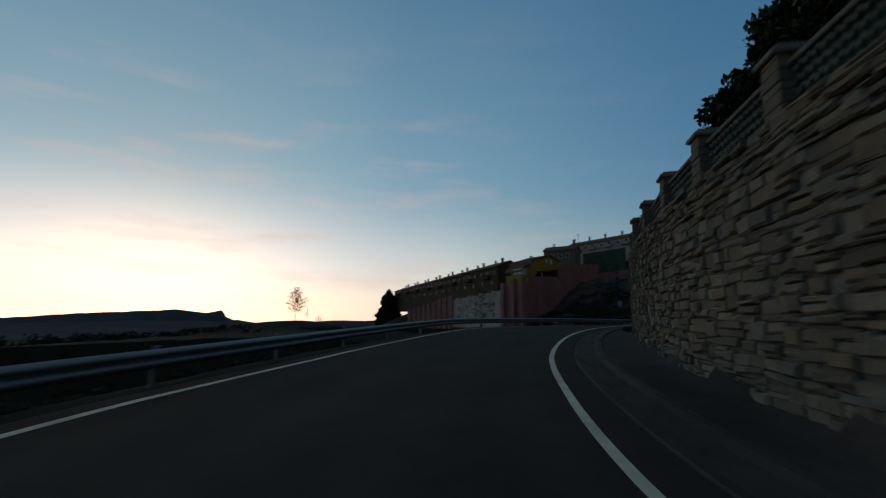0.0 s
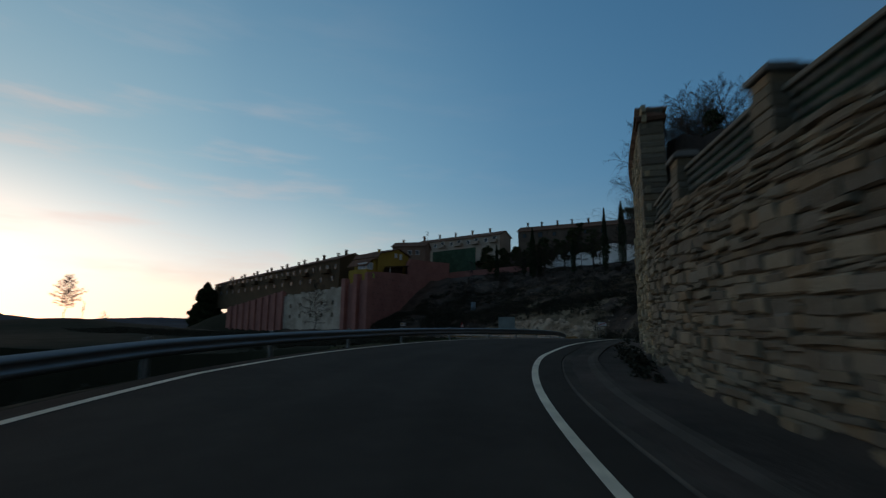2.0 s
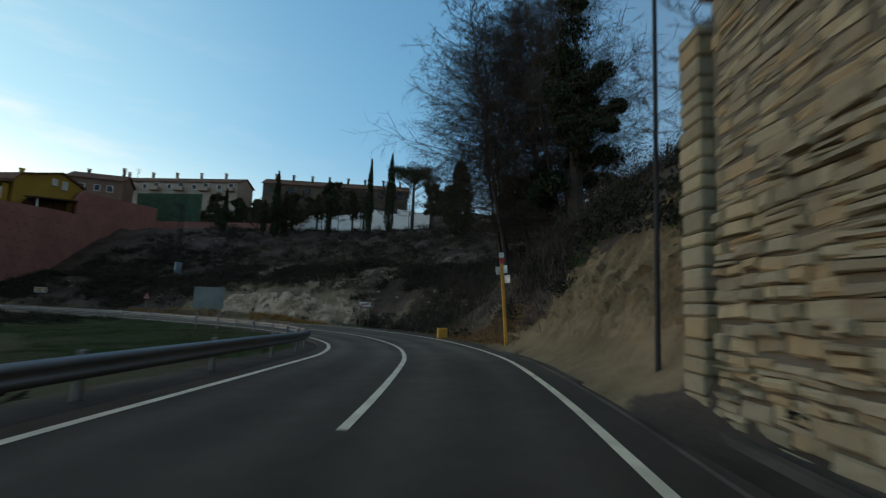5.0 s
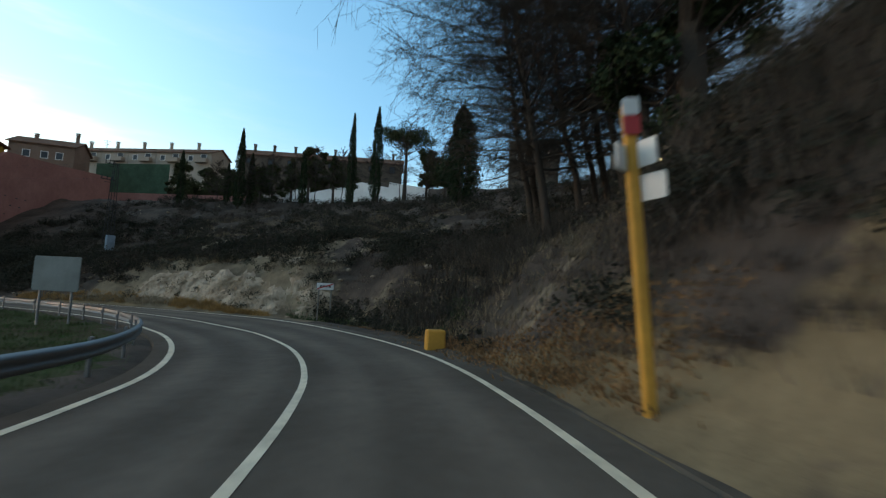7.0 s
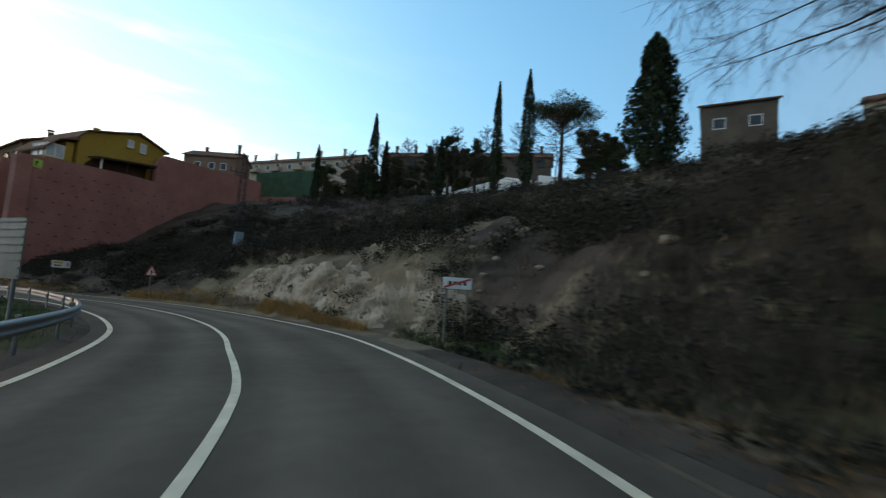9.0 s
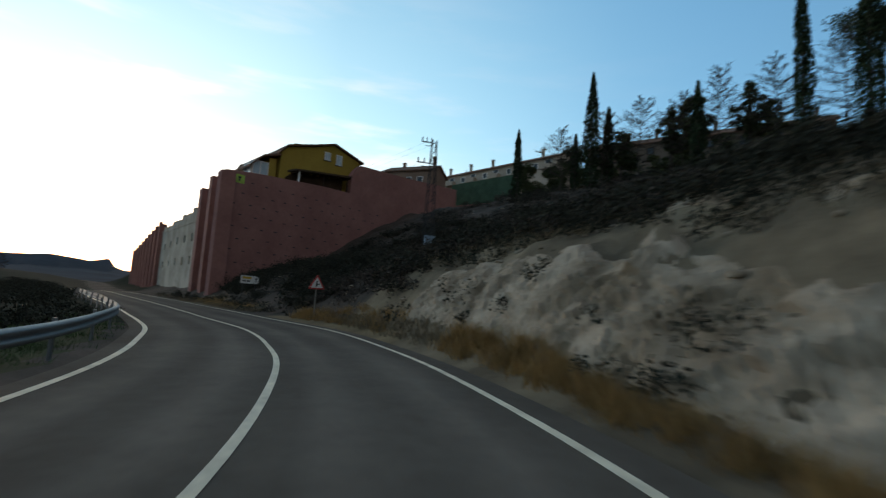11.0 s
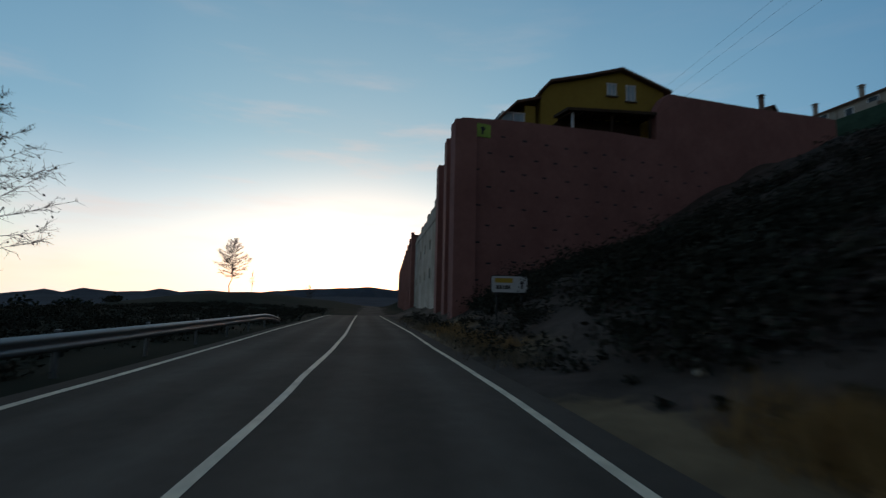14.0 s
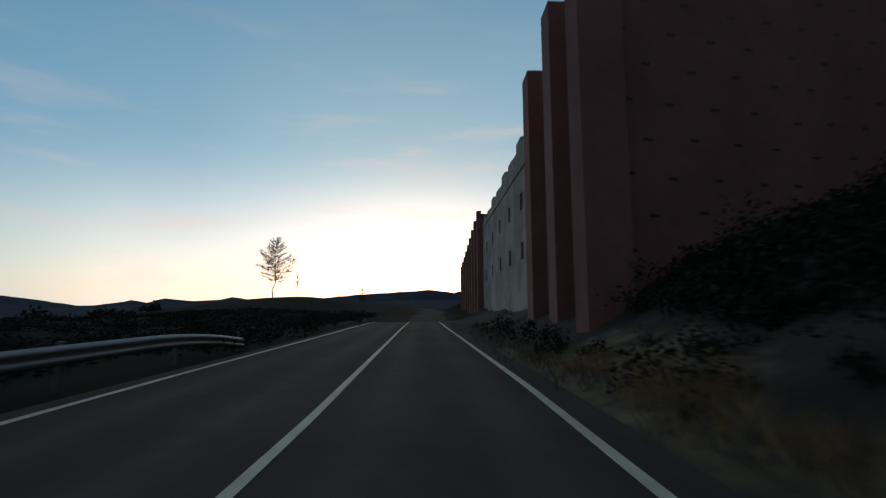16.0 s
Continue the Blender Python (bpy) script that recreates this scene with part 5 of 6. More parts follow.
def turf(name, spots, h, w, per, radius, mat, label):
    vs, fs, k = [], [], 0
    for x, y, z in spots:
        q = rng.normal(size=(per, 3)) * (radius, radius, 0) + (x, y, z - 0.03)
        v, f = blades(rng, q, h * rng.uniform(0.6, 1.25), w)
        vs.append(v)
        fs.append(f + k)
        k += len(v)
    ob = new(name, mesh_np(name, np.concatenate(vs), np.concatenate(fs), mat))
    return tagged(ob, label, "grass", kind="stuff")


turf("dry_grass", np.concatenate([scatter(40, 83.5, 87, 3.1, 3.7), scatter(130, 87, 94, 3.1, 3.8), scatter(110, 98, 110, 3.2, 4.2)]), 0.42, 0.008, 45, 0.13, M_DRY_HEADLIT, "tall dry grass along the verge with headlight orange in its colour")
M_LITTER = material("leaf_litter", (0.23, 0.125, 0.055), 0.95, 3, 0.4, 30, 0.3, second=(0.16, 0.095, 0.05), mix_scale=0.8, island=0.5)
turf("verge_tussocks", scatter(44, 118, 131, 3.0, 4.0, 0.3), 0.4, 0.009, 60, 0.2, M_DRY_HEADLIT, "dry straw tussocks below the red wall")
turf("leaf_litter_grass", np.concatenate([scatter(900, 59, 69, 2.9, 4.3), scatter(300, 68, 76, 3.4, 5.0)]), 0.09, 0.02, 12, 0.3, M_LITTER, "short dry orange grass and litter on the bank")
M_STRAW = material("grey_straw", (0.12, 0.092, 0.078), 0.95, 2, 0.4, 30, 0.3, second=(0.066, 0.052, 0.044), mix_scale=0.3, island=0.45)
M_BRUSH = material("brushwood", (0.085, 0.068, 0.055), 0.95, 2, 0.4, 30, 0.3, second=(0.055, 0.048, 0.04), mix_scale=0.4, island=0.45)
turf("hill_grass", np.concatenate([scatter(3600, 64, 131, 8, 34, 0.4), scatter(900, 62, 86, 6.5, 16), scatter(350, 101, 116, 4.5, 14, 0.4), scatter(160, 116, 131, 6.5, 14, 0.4)]), 0.32, 0.011, 26, 0.3, M_STRAW, "grey dry grass over the hillside")
M_STRAW2 = material("tan_straw", (0.23, 0.18, 0.115), 0.95, 2, 0.4, 30, 0.3, second=(0.12, 0.096, 0.066), mix_scale=0.3, island=0.45)
turf("slope_grass", np.concatenate([scatter(2600, 84, 110, 6.5, 26, 0.5), scatter(600, 62, 77, 4.4, 10), scatter(110, 93, 103, 3.2, 3.9), scatter(90, 115, 126, 2.8, 3.6), scatter(60, 126, 150, 2.6, 3.4)]), 0.3, 0.013, 26, 0.32, M_STRAW2, "tan dry grass over the slope above the rock")
turf("bank_grass", np.concatenate([scatter(700, 57, 78, 4.4, 14), scatter(260, 48.5, 60, 5.0, 12, 0.8), scatter(320, 56.5, 64, 3.5, 8)]), 0.3, 0.01, 34, 0.25, M_STRAW, "grey dry grass on the bank")
turf("brushwood", np.concatenate([scatter(150, 58, 62.5, 4.6, 8), scatter(230, 68.5, 76, 5.2, 12), scatter(160, 62, 72, 9.5, 14), scatter(170, 50, 63, 8.0, 14), scatter(260, 72, 128, 12, 33, 0.8)]), 1.1, 0.011, 60, 0.3, M_BRUSH, "brown leafless brushwood on the bank")
turf("verge_grass", np.concatenate([scatter(260, 70, 84, 5.0, 6.6)]), 0.22, 0.012, 40, 0.2, M_GRASS, "short yellowish green grass at the foot of the slope")
turf("ledge_grass", scatter(160, 49, 58, 4.9, 5.7, 0.4), 0.2, 0.012, 40, 0.2, M_GRASS, "dull green grass on the ledge above the bank")
turf("field_grass", scatter(2600, 54, 108, -16, -5.2), 0.14, 0.01, 30, 0.28, M_GRASS, "short green grass inside the bend")

# loose stones on the cut slope
vs, fs, k = [], [], 0
for x, y, z in np.concatenate([scatter(60, 66, 80, 5.5, 16), scatter(300, 80, 112, 3.8, 16), scatter(50, 100, 131, 4, 14), scatter(260, 62, 125, 14, 34)]):
    bm = bmesh.new()
    bmesh.ops.create_icosphere(bm, subdivisions=2, radius=1.0)
    m = (rng.uniform(0.04, 0.12) + 0.13 * rng.uniform(0, 1) ** 6) * np.array((rng.uniform(0.7, 1.4), rng.uniform(0.7, 1.4), rng.uniform(0.4, 0.8)))
    q = np.array([v.co[:] for v in bm.verts]) * rng.uniform(0.88, 1.1, (len(bm.verts), 1)) * m + (x, y, z + m[2] * 0.3)
    fs += [tuple(v.index + k for v in f.verts) for f in bm.faces]
    vs += q.tolist()
    k += len(q)
    bm.free()
tagged(obj("loose_stones", vs, fs, M_ROCK), "pale loose stones scattered on the slope", "stones", kind="stuff")

# pale rock face of the road cut, with a second band higher up
def rock_band(s0, s1, d0, d1, lift, amp, seed, label, mat=None):
    vs, fs = [], []
    cols, rows = int((s1 - s0) / 0.1), 36
    for i in range(cols + 1):
        s = s0 + (s1 - s0) * i / cols
        edge = min(1.0, i / 12, (cols - i) / 12)
        for j in range(rows + 1):
            v = j / rows
            d = d0 + (d1 - d0) * v
            p = at(s, d)
            z = on_ground(p.x, p.y)
            env = math.sin(math.pi * min(1, max(0, v))) ** 0.6 * edge
            n = noise.fractal((s * 0.8 + seed, z * 1.4, seed), 0.6, 2.2, 6)
            chip = noise.cell((s * 2.6 + 0.9 * n + seed, z * 3.4 + 0.8 * n, seed)) + 0.5 * noise.cell((s * 5.5 - 0.7 * n, z * 7.0 + n, seed + 3))
            crack = abs(noise.noise((s * 1.5 + seed, z * 2.6, 5.0)))
            out = (lift + amp * (0.45 * n + 0.3 * chip + 0.5 * crack)) * env - 0.12 * (1 - env)
            q = at(s, d - out * 0.7)
            vs.append((q.x, q.y, z + out * 0.5))
    for i in range(cols):
        for j in range(rows):
            a = i * (rows + 1) + j
            fs.append((a, a + rows + 1, a + rows + 2, a + 1))
    ob = obj("rock_face", vs, fs, mat or M_ROCK)
    return tagged(ob, label, "rock", kind="structure")


rock_band(84.0, 99.5, 3.7, 5.9, 0.12, 0.3, 3.0, "pale crumbling rock face of the road cut")
rock_band(82.0, 86.0, 5.2, 7.4, 0.1, 0.3, 5.0, "pale crumbling rock corner of the road cut")
rock_band(48.2, 58.5, 3.5, 5.4, 0.05, 0.4, 12.0, "tan crumbling earth face of the bank", M_TAN)
rock_band(86, 93, 7.8, 9.2, 0.08, 0.25, 8.0, "pale rock ledge on the slope")

# ---- signs, posts, mast ----
def pole(e, x, y, z0, z1, r=0.04, name="post", mat=None):
    bm = bmesh.new()
    tube(bm, (x, y, z0), (x, y, z1), r, n=10)
    return part(name, bm, mat or M_STEEL, e)


def prism(name, pts, y0, y1, mat, parent, label=""):
    """A flat plate in the x, z plane between the depths y0 (front) and y1."""
    bm = bmesh.new()
    a = [bm.verts.new((x, y0, z)) for x, z in pts]
    b = [bm.verts.new((x, y1, z)) for x, z in pts]
    bm.faces.new(a)
    bm.faces.new(b[::-1])
    for i in range(len(pts)):
        j = (i + 1) % len(pts)
        bm.faces.new((a[j], a[i], b[i], b[j]))
    return part(name, bm, mat, parent, label)


def round_tri(w, cut):
    h = w * 0.866
    p = [Vector((-w / 2, 0)), Vector((w / 2, 0)), Vector((0, h))]
    out = []
    for i in range(3):
        a, b, c = p[i - 1], p[i], p[(i + 1) % 3]
        out += [b + (a - b).normalized() * cut, b + ((a - b).normalized() + (c - b).normalized()) * cut * 0.35, b + (c - b).normalized() * cut]
    return [(v.x, v.y) for v in out]


def rect(w, h, cut=0.04, x=0.0, z=0.0):
    a, b, c = w / 2, h / 2, cut
    return [(x - a + c, z - b), (x + a - c, z - b), (x + a, z - b + c), (x + a, z + b - c), (x + a - c, z + b), (x - a + c, z + b), (x - a, z + b - c), (x - a, z - b + c)]


# warning triangle: side road to the right
gz_ = on_ground(32.3, 96.5)
e = empty("warning_sign", 32.3, 96.5, gz_, 22, "triangular warning sign with red border and black junction symbol", "road sign")
z0 = 2.7 - gz_ - 0.3
pole(e, 0, 0.05, -0.4, z0 + 0.55, mat=M_CONC)
prism("border", [(x, z + z0) for x, z in round_tri(0.92, 0.06)], -0.012, 0.012, M_SIGNR, e)
prism("face", [(x, z + z0 + 0.075) for x, z in round_tri(0.66, 0.03)], -0.017, -0.0125, M_SIGNW, e)
prism("symbol", [(x, z + z0 + 0.12) for x, z in ((-0.05, 0), (0.03, 0), (0.03, 0.12), (0.16, 0.12), (0.16, 0.17), (0.03, 0.17), (0.03, 0.32), (-0.05, 0.32))], -0.022, -0.0175, M_SIGNK, e)

# white direction sign
gz_ = on_ground(25.3, 111.0)
e = empty("direction_sign", 25.3, 111.0, gz_, 26, "white direction sign with a yellow panel on two posts", "road sign")
for x in (-0.5, 0.5):
    pole(e, x, 0.05, -0.4, 2.85 - gz_ + 0.1, mat=M_SIGNK)
zc = 2.89 - gz_
prism("border", rect(1.48, 0.7, 0.06, 0, zc), -0.01, 0.012, M_SIGNK, e, "thin black border")
prism("board", rect(1.42, 0.64, 0.05, 0, zc), -0.016, -0.0105, M_SIGNW, e)
prism("panel", rect(0.72, 0.18, 0.01, -0.22, zc + 0.15), -0.021, -0.0165, M_SIGNY, e, "yellow panel")
for x, w in ((-0.47, 0.1), (-0.35, 0.09), (-0.23, 0.05), (-0.13, 0.1), (-0.02, 0.09)):
    prism("letter_bar", rect(w, 0.15, 0.01, x, zc - 0.12), -0.021, -0.0165, M_SIGNK, e)
prism("arrow", [(x + 0.5, z + zc) for x, z in ((-0.035, -0.17), (0.035, -0.17), (0.035, 0.03), (0.1, 0.03), (0, 0.17), (-0.1, 0.03), (-0.035, 0.03))], -0.021, -0.0165, M_SIGNK, e)

# end-of-town sign on two posts
gz_ = on_ground(41.2, 69.9)
e = empty("town_sign", 41.25, 69.85, 0.9, -38, "white end-of-town sign crossed by a red bar on two posts", "road sign")
for x in (-0.36, 0.36):
    pole(e, x, 0.05, -0.6, 2.15, 0.045, mat=M_CONC)
prism("board", rect(1.0, 0.4, 0.02, 0, 1.98), -0.012, 0.01, M_SIGNW, e)
prism("frame", rect(1.04, 0.44, 0.02, 0, 1.98), -0.007, 0.013, M_SIGNK, e, "black edge")
bm = bmesh.new()
box(bm, 0, 0, 0, 0.98, 0.008, 0.07, Matrix.Translation((0, -0.017, 1.98)) @ Matrix.Rotation(radians(-19), 4, "Y"))
part("bar", bm, M_SIGNR, e, "red diagonal bar")
for x in (-0.25, -0.08, 0.09, 0.26):
    prism("letter_bar", rect(0.12, 0.12, 0.01, x, 1.98), -0.0135, -0.0121, M_SIGNK, e)

# back of a large board inside the bend
e = empty("road_board", 28.9, 72.05, on_ground(28.9, 72.05), -57, "grey ribbed back of a large road board on two posts", "road sign")
zb = 3.62 - on_ground(28.9, 72.05)
prism("board", rect(2.35, 1.5, 0.06, 0, zb - 0.75), 0.0, 0.03, M_GREYBACK, e)
for k in range(8):
    bm = bmesh.new()
    box(bm, 0, -0.02, zb - 1.42 + k * 0.19, 2.3, 0.03, 0.03)
    part("rib", bm, M_GREYBACK, e)
for x in (-0.8, 0.8):
    pole(e, x, 0.085, -0.4, zb - 0.05, 0.05)

# yellow marker post with plates
e = empty("marker_post", 30.0, 47.4, 1.5, -50, "tall yellow marker post with red and white plates", "marker post")
bm = bmesh.new()
box(bm, 0, 0, 1.6, 0.13, 0.13, 4.0, bevel=0.02)
part("post", bm, M_YPAINT, e)
prism("plate", rect(0.19, 0.22, 0.02, 0.0, 3.32), -0.1, -0.075, M_SIGNR, e, "red plate")
prism("plate", rect(0.19, 0.2, 0.02, 0.0, 3.54), -0.1, -0.075, M_SIGNW, e, "white plate")
for x, z, rz in ((-0.15, 2.94, 52), (0.1, 2.98, -64), (0.16, 2.6, -52)):
    p = prism("plate", rect(0.34, 0.3, 0.02, 0, 0), -0.012, 0.012, M_SIGNW, e, "white plate")
    p.matrix_basis = pose(x, -0.12, z, 0, 0, rz)
e.matrix_world = e.matrix_world @ pose(0, 0, 0, 0, -4.8, 0)

# yellow block on the verge
e = empty("marker_block", 34.6, 54.8, on_ground(34.6, 54.8) + 0.12, -35, "weathered yellow painted concrete block on the verge", "marker block")
bm = bmesh.new()
box(bm, 0, 0, 0.1, 0.54, 0.38, 0.76, bevel=0.04)
part("body", bm, M_YPAINT, e)

# lattice mast with a blue-grey box, cross arm and insulators
M_STEELD = material("dull_steel", (0.05, 0.05, 0.053), 0.7, 4, 0.2, 60, 0.1, metal=0.3)
gz_ = on_ground(39.6, 110.2)
e = empty("lattice_mast", 39.6, 110.2, gz_, 12, "steel lattice power mast on the slope", "power mast")
H = 16.0 - gz_
bm = bmesh.new()
wid = lambda z: 0.42 - 0.022 * z
for sx in (-1, 1):
    for sy in (-1, 1):
        tube(bm, (sx * wid(0), sy * wid(0), -0.5), (sx * wid(H), sy * wid(H), H), 0.035, n=5)
part("leg", bm, M_STEELD, e)
bm = bmesh.new()
n = 14
for k in range(n):
    za, zb2 = H * k / n, H * (k + 1) / n
    for sx in (-1, 1):
        a, b = (1, -1) if k % 2 else (-1, 1)
        tube(bm, (sx * wid(za), a * wid(za), za), (sx * wid(zb2), b * wid(zb2), zb2), 0.018, n=4)
        tube(bm, (a * wid(za), sx * wid(za), za), (b * wid(zb2), sx * wid(zb2), zb2), 0.018, n=4)
part("brace", bm, M_STEELD, e)
for z, L in ((H - 0.25, 1.0), (H - 2.1, 1.3)):
    bm = bmesh.new()
    box(bm, -L / 2, 0, z, L + 0.3, 0.08, 0.08)
    box(bm, -L / 2, 0, z - 0.3, L * 0.6, 0.05, 0.05)
    arm = part("cross_arm", bm, M_STEELD, e)
    for k in range(3):
        bm = bmesh.new()
        x = -0.25 - L * 0.42 * k
        for q in range(4):
            tube(bm, (x, 0, z + 0.08 + q * 0.09), (x, 0, z + 0.15 + q * 0.09), 0.07, 0.03, 8)
        part("insulator", bm, M_DARK, arm)
bm = bmesh.new()
box(bm, -0.05, -0.6, 7.05 - gz_ - 0.35, 0.85, 0.45, 1.7, bevel=0.03)
part("cabinet", bm, M_BLUE, e, "blue-grey equipment box")

# aerial on the far crest
e = empty("roof_aerial", 63.1, 223.0, on_ground(63.1, 223.0), 0, "thin aerial mast on the far crest", "aerial")
top = 45.6 - on_ground(63.1, 223.0)
pole(e, 0, 0, -0.5, top, 0.06, "mast", M_DARK)
bm = bmesh.new()
for k in range(4):
    tube(bm, (-0.9 + 0.15 * k, 0, top - 0.3 - 0.5 * k), (0.9 - 0.15 * k, 0, top - 0.3 - 0.5 * k), 0.04, n=5)
part("rod", bm, M_DARK, e)

# slim steel pole beside the end of the high wall
pz = on_ground(22.65, 39.5)
e = empty("utility_pole", 22.65, 39.5, pz, -50, "slim dark steel pole beside the end of the wall", "pole")
bm = bmesh.new()
tube(bm, (0, 0, -0.4), (0, 0, 12.45 - pz), 0.045, 0.03, n=10)
part("shaft", bm, M_STEELD, e)
bm = bmesh.new()
tube(bm, (0.09, 0, 10.9 - pz), (0.09, 0, 12.3 - pz), 0.02, n=8)
for z in (11.1, 12.0):
    box(bm, 0.045, 0, z - pz, 0.14, 0.07, 0.05)
part("bracket", bm, M_STEELD, e)

# ---- the ochre house over the corner ----
def facade(a, n, z):
    """A point a along the red front, n behind its face."""
    return CORNER + U2 * a + N2 * n + Vector((0, 0, z))


Uh = (U2 * math.cos(radians(12)) - N2 * math.sin(radians(12))).normalized()
Nh = Vector((-Uh.y, Uh.x, 0))
HOUSE0 = CORNER + U2 * 15.6 + N2 * 2.0
rzh = math.degrees(math.atan2(Uh.y, Uh.x))


def on_house(h, m, z):
    """A point h along the house front from its gable, m behind it."""
    return HOUSE0 + Uh * h + Nh * m + Vector((0, 0, z))


def sheet(bm, a, b, m0, m1, thick=0.2):
    vs = []
    for m in (m0, m1):
        vs.append([bm.verts.new(on_house(a[0], m, a[1])), bm.verts.new(on_house(b[0], m, b[1])), bm.verts.new(on_house(b[0], m, b[1] + thick)), bm.verts.new(on_house(a[0], m, a[1] + thick))])
    for i in range(4):
        j = (i + 1) % 4
        bm.faces.new((vs[0][i], vs[0][j], vs[1][j], vs[1][i]))
    bm.faces.new(vs[0])
    bm.faces.new(vs[1][::-1])


yh = empty("gabled_house", label="ochre gabled house with tiled roofs above the red wall", category="house")
prof = [(-6.9, 12), (3.9, 12), (3.9, 19.95), (0.0, 21.3), (-2.3, 20.6), (-6.1, 19.6), (-6.9, 18.7)]
bm = bmesh.new()
f = [bm.verts.new(on_house(a, 0.0, z)) for a, z in prof]
b = [bm.verts.new(on_house(a, 8.0, z)) for a, z in prof]
bm.faces.new(f)
bm.faces.new(b[::-1])
for i in range(len(prof)):
    j = (i + 1) % len(prof)
    bm.faces.new((f[j], f[i], b[i], b[j]))
part("wall", bm, M_YELLOW, yh)
for a, b in (((4.4, 19.82), (0.0, 21.34)), ((0.0, 21.34), (-2.4, 20.62)), ((-2.3, 20.62), (-6.25, 19.6)), ((-6.2, 19.62), (-7.2, 18.5))):
    bm = bmesh.new()
    sheet(bm, a, b, -0.4, 8.4)
    part("roof", bm, M_TILE, yh, "brown clay tile roof slope")
    bm = bmesh.new()
    n = max(6, int(abs(a[0] - b[0]) / 0.24))
    for k in range(n):
        u = (k + 0.5) / n
        p = on_house(a[0] + (b[0] - a[0]) * u, -0.42, a[1] + (b[1] - a[1]) * u + 0.16)
        box(bm, p.x, p.y, p.z, 0.14, 0.14, 0.12, bevel=0.03)
    part("verge_tile", bm, M_TILE, yh)
M_BLUEW = material("blue_pane", (0.42, 0.56, 0.66), 0.3, 3, 0.1, 30, 0.05)
for h, z, w, t in ((-0.85, 19.7, 0.75, 1.0), (0.85, 19.55, 0.75, 1.3)):
    p = on_house(h, -0.01, z)
    m = pose(p.x, p.y, p.z, 0, 0, rzh)
    bm = bmesh.new()
    for sx, sz, cx, cz in ((w + 0.16, 0.08, 0, t / 2), (w + 0.16, 0.08, 0, -t / 2), (0.08, t, -w / 2, 0), (0.08, t, w / 2, 0), (0.06, t, 0, 0)):
        box(bm, cx, -0.03, cz, sx, 0.1, sz, m)
    wnd = part("window", bm, M_WHITE, yh)
    bm = bmesh.new()
    box(bm, 0, 0.0, 0, w, 0.06, t, m)
    part("pane", bm, M_BLUEW, wnd, "pale blue pane")
    bm = bmesh.new()
    box(bm, 0, -0.08, -t / 2 - 0.08, w + 0.3, 0.2, 0.06, m)
    part("sill", bm, M_CONC, wnd)
# low glazed wing
p = on_house(-8.6, 3.4, 14.0)
m = pose(p.x, p.y, p.z, 0, 0, rzh)
bm = bmesh.new()
box(bm, 0, 0, -0.2, 2.8, 6.0, 3.4, m)
box(bm, 0.95, 0, 2.6, 0.9, 6.0, 2.4, m)
part("wing_wall", bm, M_YELLOW, yh)
bm = bmesh.new()
sheet(bm, (-10.4, 16.2), (-8.9, 17.75), -0.1, 6.6)
sheet(bm, (-8.9, 17.75), (-6.9, 18.3), -0.1, 6.6)
part("roof", bm, M_TILE, yh, "low tiled roof over the glazed wing")
bm = bmesh.new()
for x in (-1.35, -0.45, 0.45):
    box(bm, x, -2.95, 2.35, 0.1, 0.14, 1.6, m)
for z in (1.56, 3.12):
    box(bm, -0.45, -2.95, z, 1.9, 0.13, 0.09, m)
wnd = part("window", bm, M_WHITE, yh)
bm = bmesh.new()
box(bm, -0.45, -2.9, 2.35, 1.8, 0.06, 1.5, m)
part("pane", bm, M_BLUEW, wnd, "large bright pane")
bm = bmesh.new()
for y in (-2.75, -1.6, -0.3):
    box(bm, -1.45, y, 2.3, 0.14, 0.1, 1.5, m)
for z in (1.6, 3.0):
    box(bm, -1.45, -1.52, z, 0.13, 2.5, 0.09, m)
wnd = part("window", bm, M_WHITE, yh)
bm = bmesh.new()
box(bm, -1.42, -1.55, 2.3, 0.06, 2.4, 1.4, m)
part("pane", bm, M_BLUEW, wnd, "large bright pane")
bm = bmesh.new()
p = on_house(-3.6, 3.0, 20.6)
box(bm, p.x, p.y, p.z, 0.6, 0.6, 0.9, bevel=0.03)
box(bm, p.x, p.y, p.z + 0.5, 0.8, 0.8, 0.1)
part("chimney", bm, M_YELLOW, yh)
rz2 = math.degrees(math.atan2(U2.y, U2.x))

pg = empty("pergola", label="dark timber lean-to roof on posts over the terrace", category="pergola")
bm = bmesh.new()
for a0, a1, za, zb3 in ((8.7, 13.0, 16.25, 16.85), (13.0, 17.2, 16.85, 17.4)):
    f = [bm.verts.new(CORNER + U2 * a + N2 * n + Vector((0, 0, z))) for n in (-0.1, 1.65) for a, z in ((a0, za), (a1, zb3), (a1, zb3 - 0.22), (a0, za - 0.22))]
    bm.faces.new(f[:4])
    bm.faces.new(f[:3:-1])
    for i in range(4):
        j = (i + 1) % 4
        bm.faces.new((f[j], f[i], f[4 + i], f[4 + j]))
part("roof", bm, M_WOODD, pg)
# shade under the roof made as a dark sheet
bm = bmesh.new()
slab(bm, CORNER + N2 * 1.55, U2, N2, [(8.4, 15.3), (9.3, 16.1), (17.1, 17.1)], 14.6, 0.05)
part("back_panel", bm, M_WOODD, pg, "dark panel standing in for the shade under the lean-to")
for a in (9.3, 12.9, 16.7):
    bm = bmesh.new()
    block(bm, CORNER, U2, N2, a, a + 0.16, 0.2, 0.36, 14.6, 16.05 + 0.13 * (a - 8.9))
    part("post", bm, M_WHITE if a < 10 else M_WOODD, pg)
bm = bmesh.new()
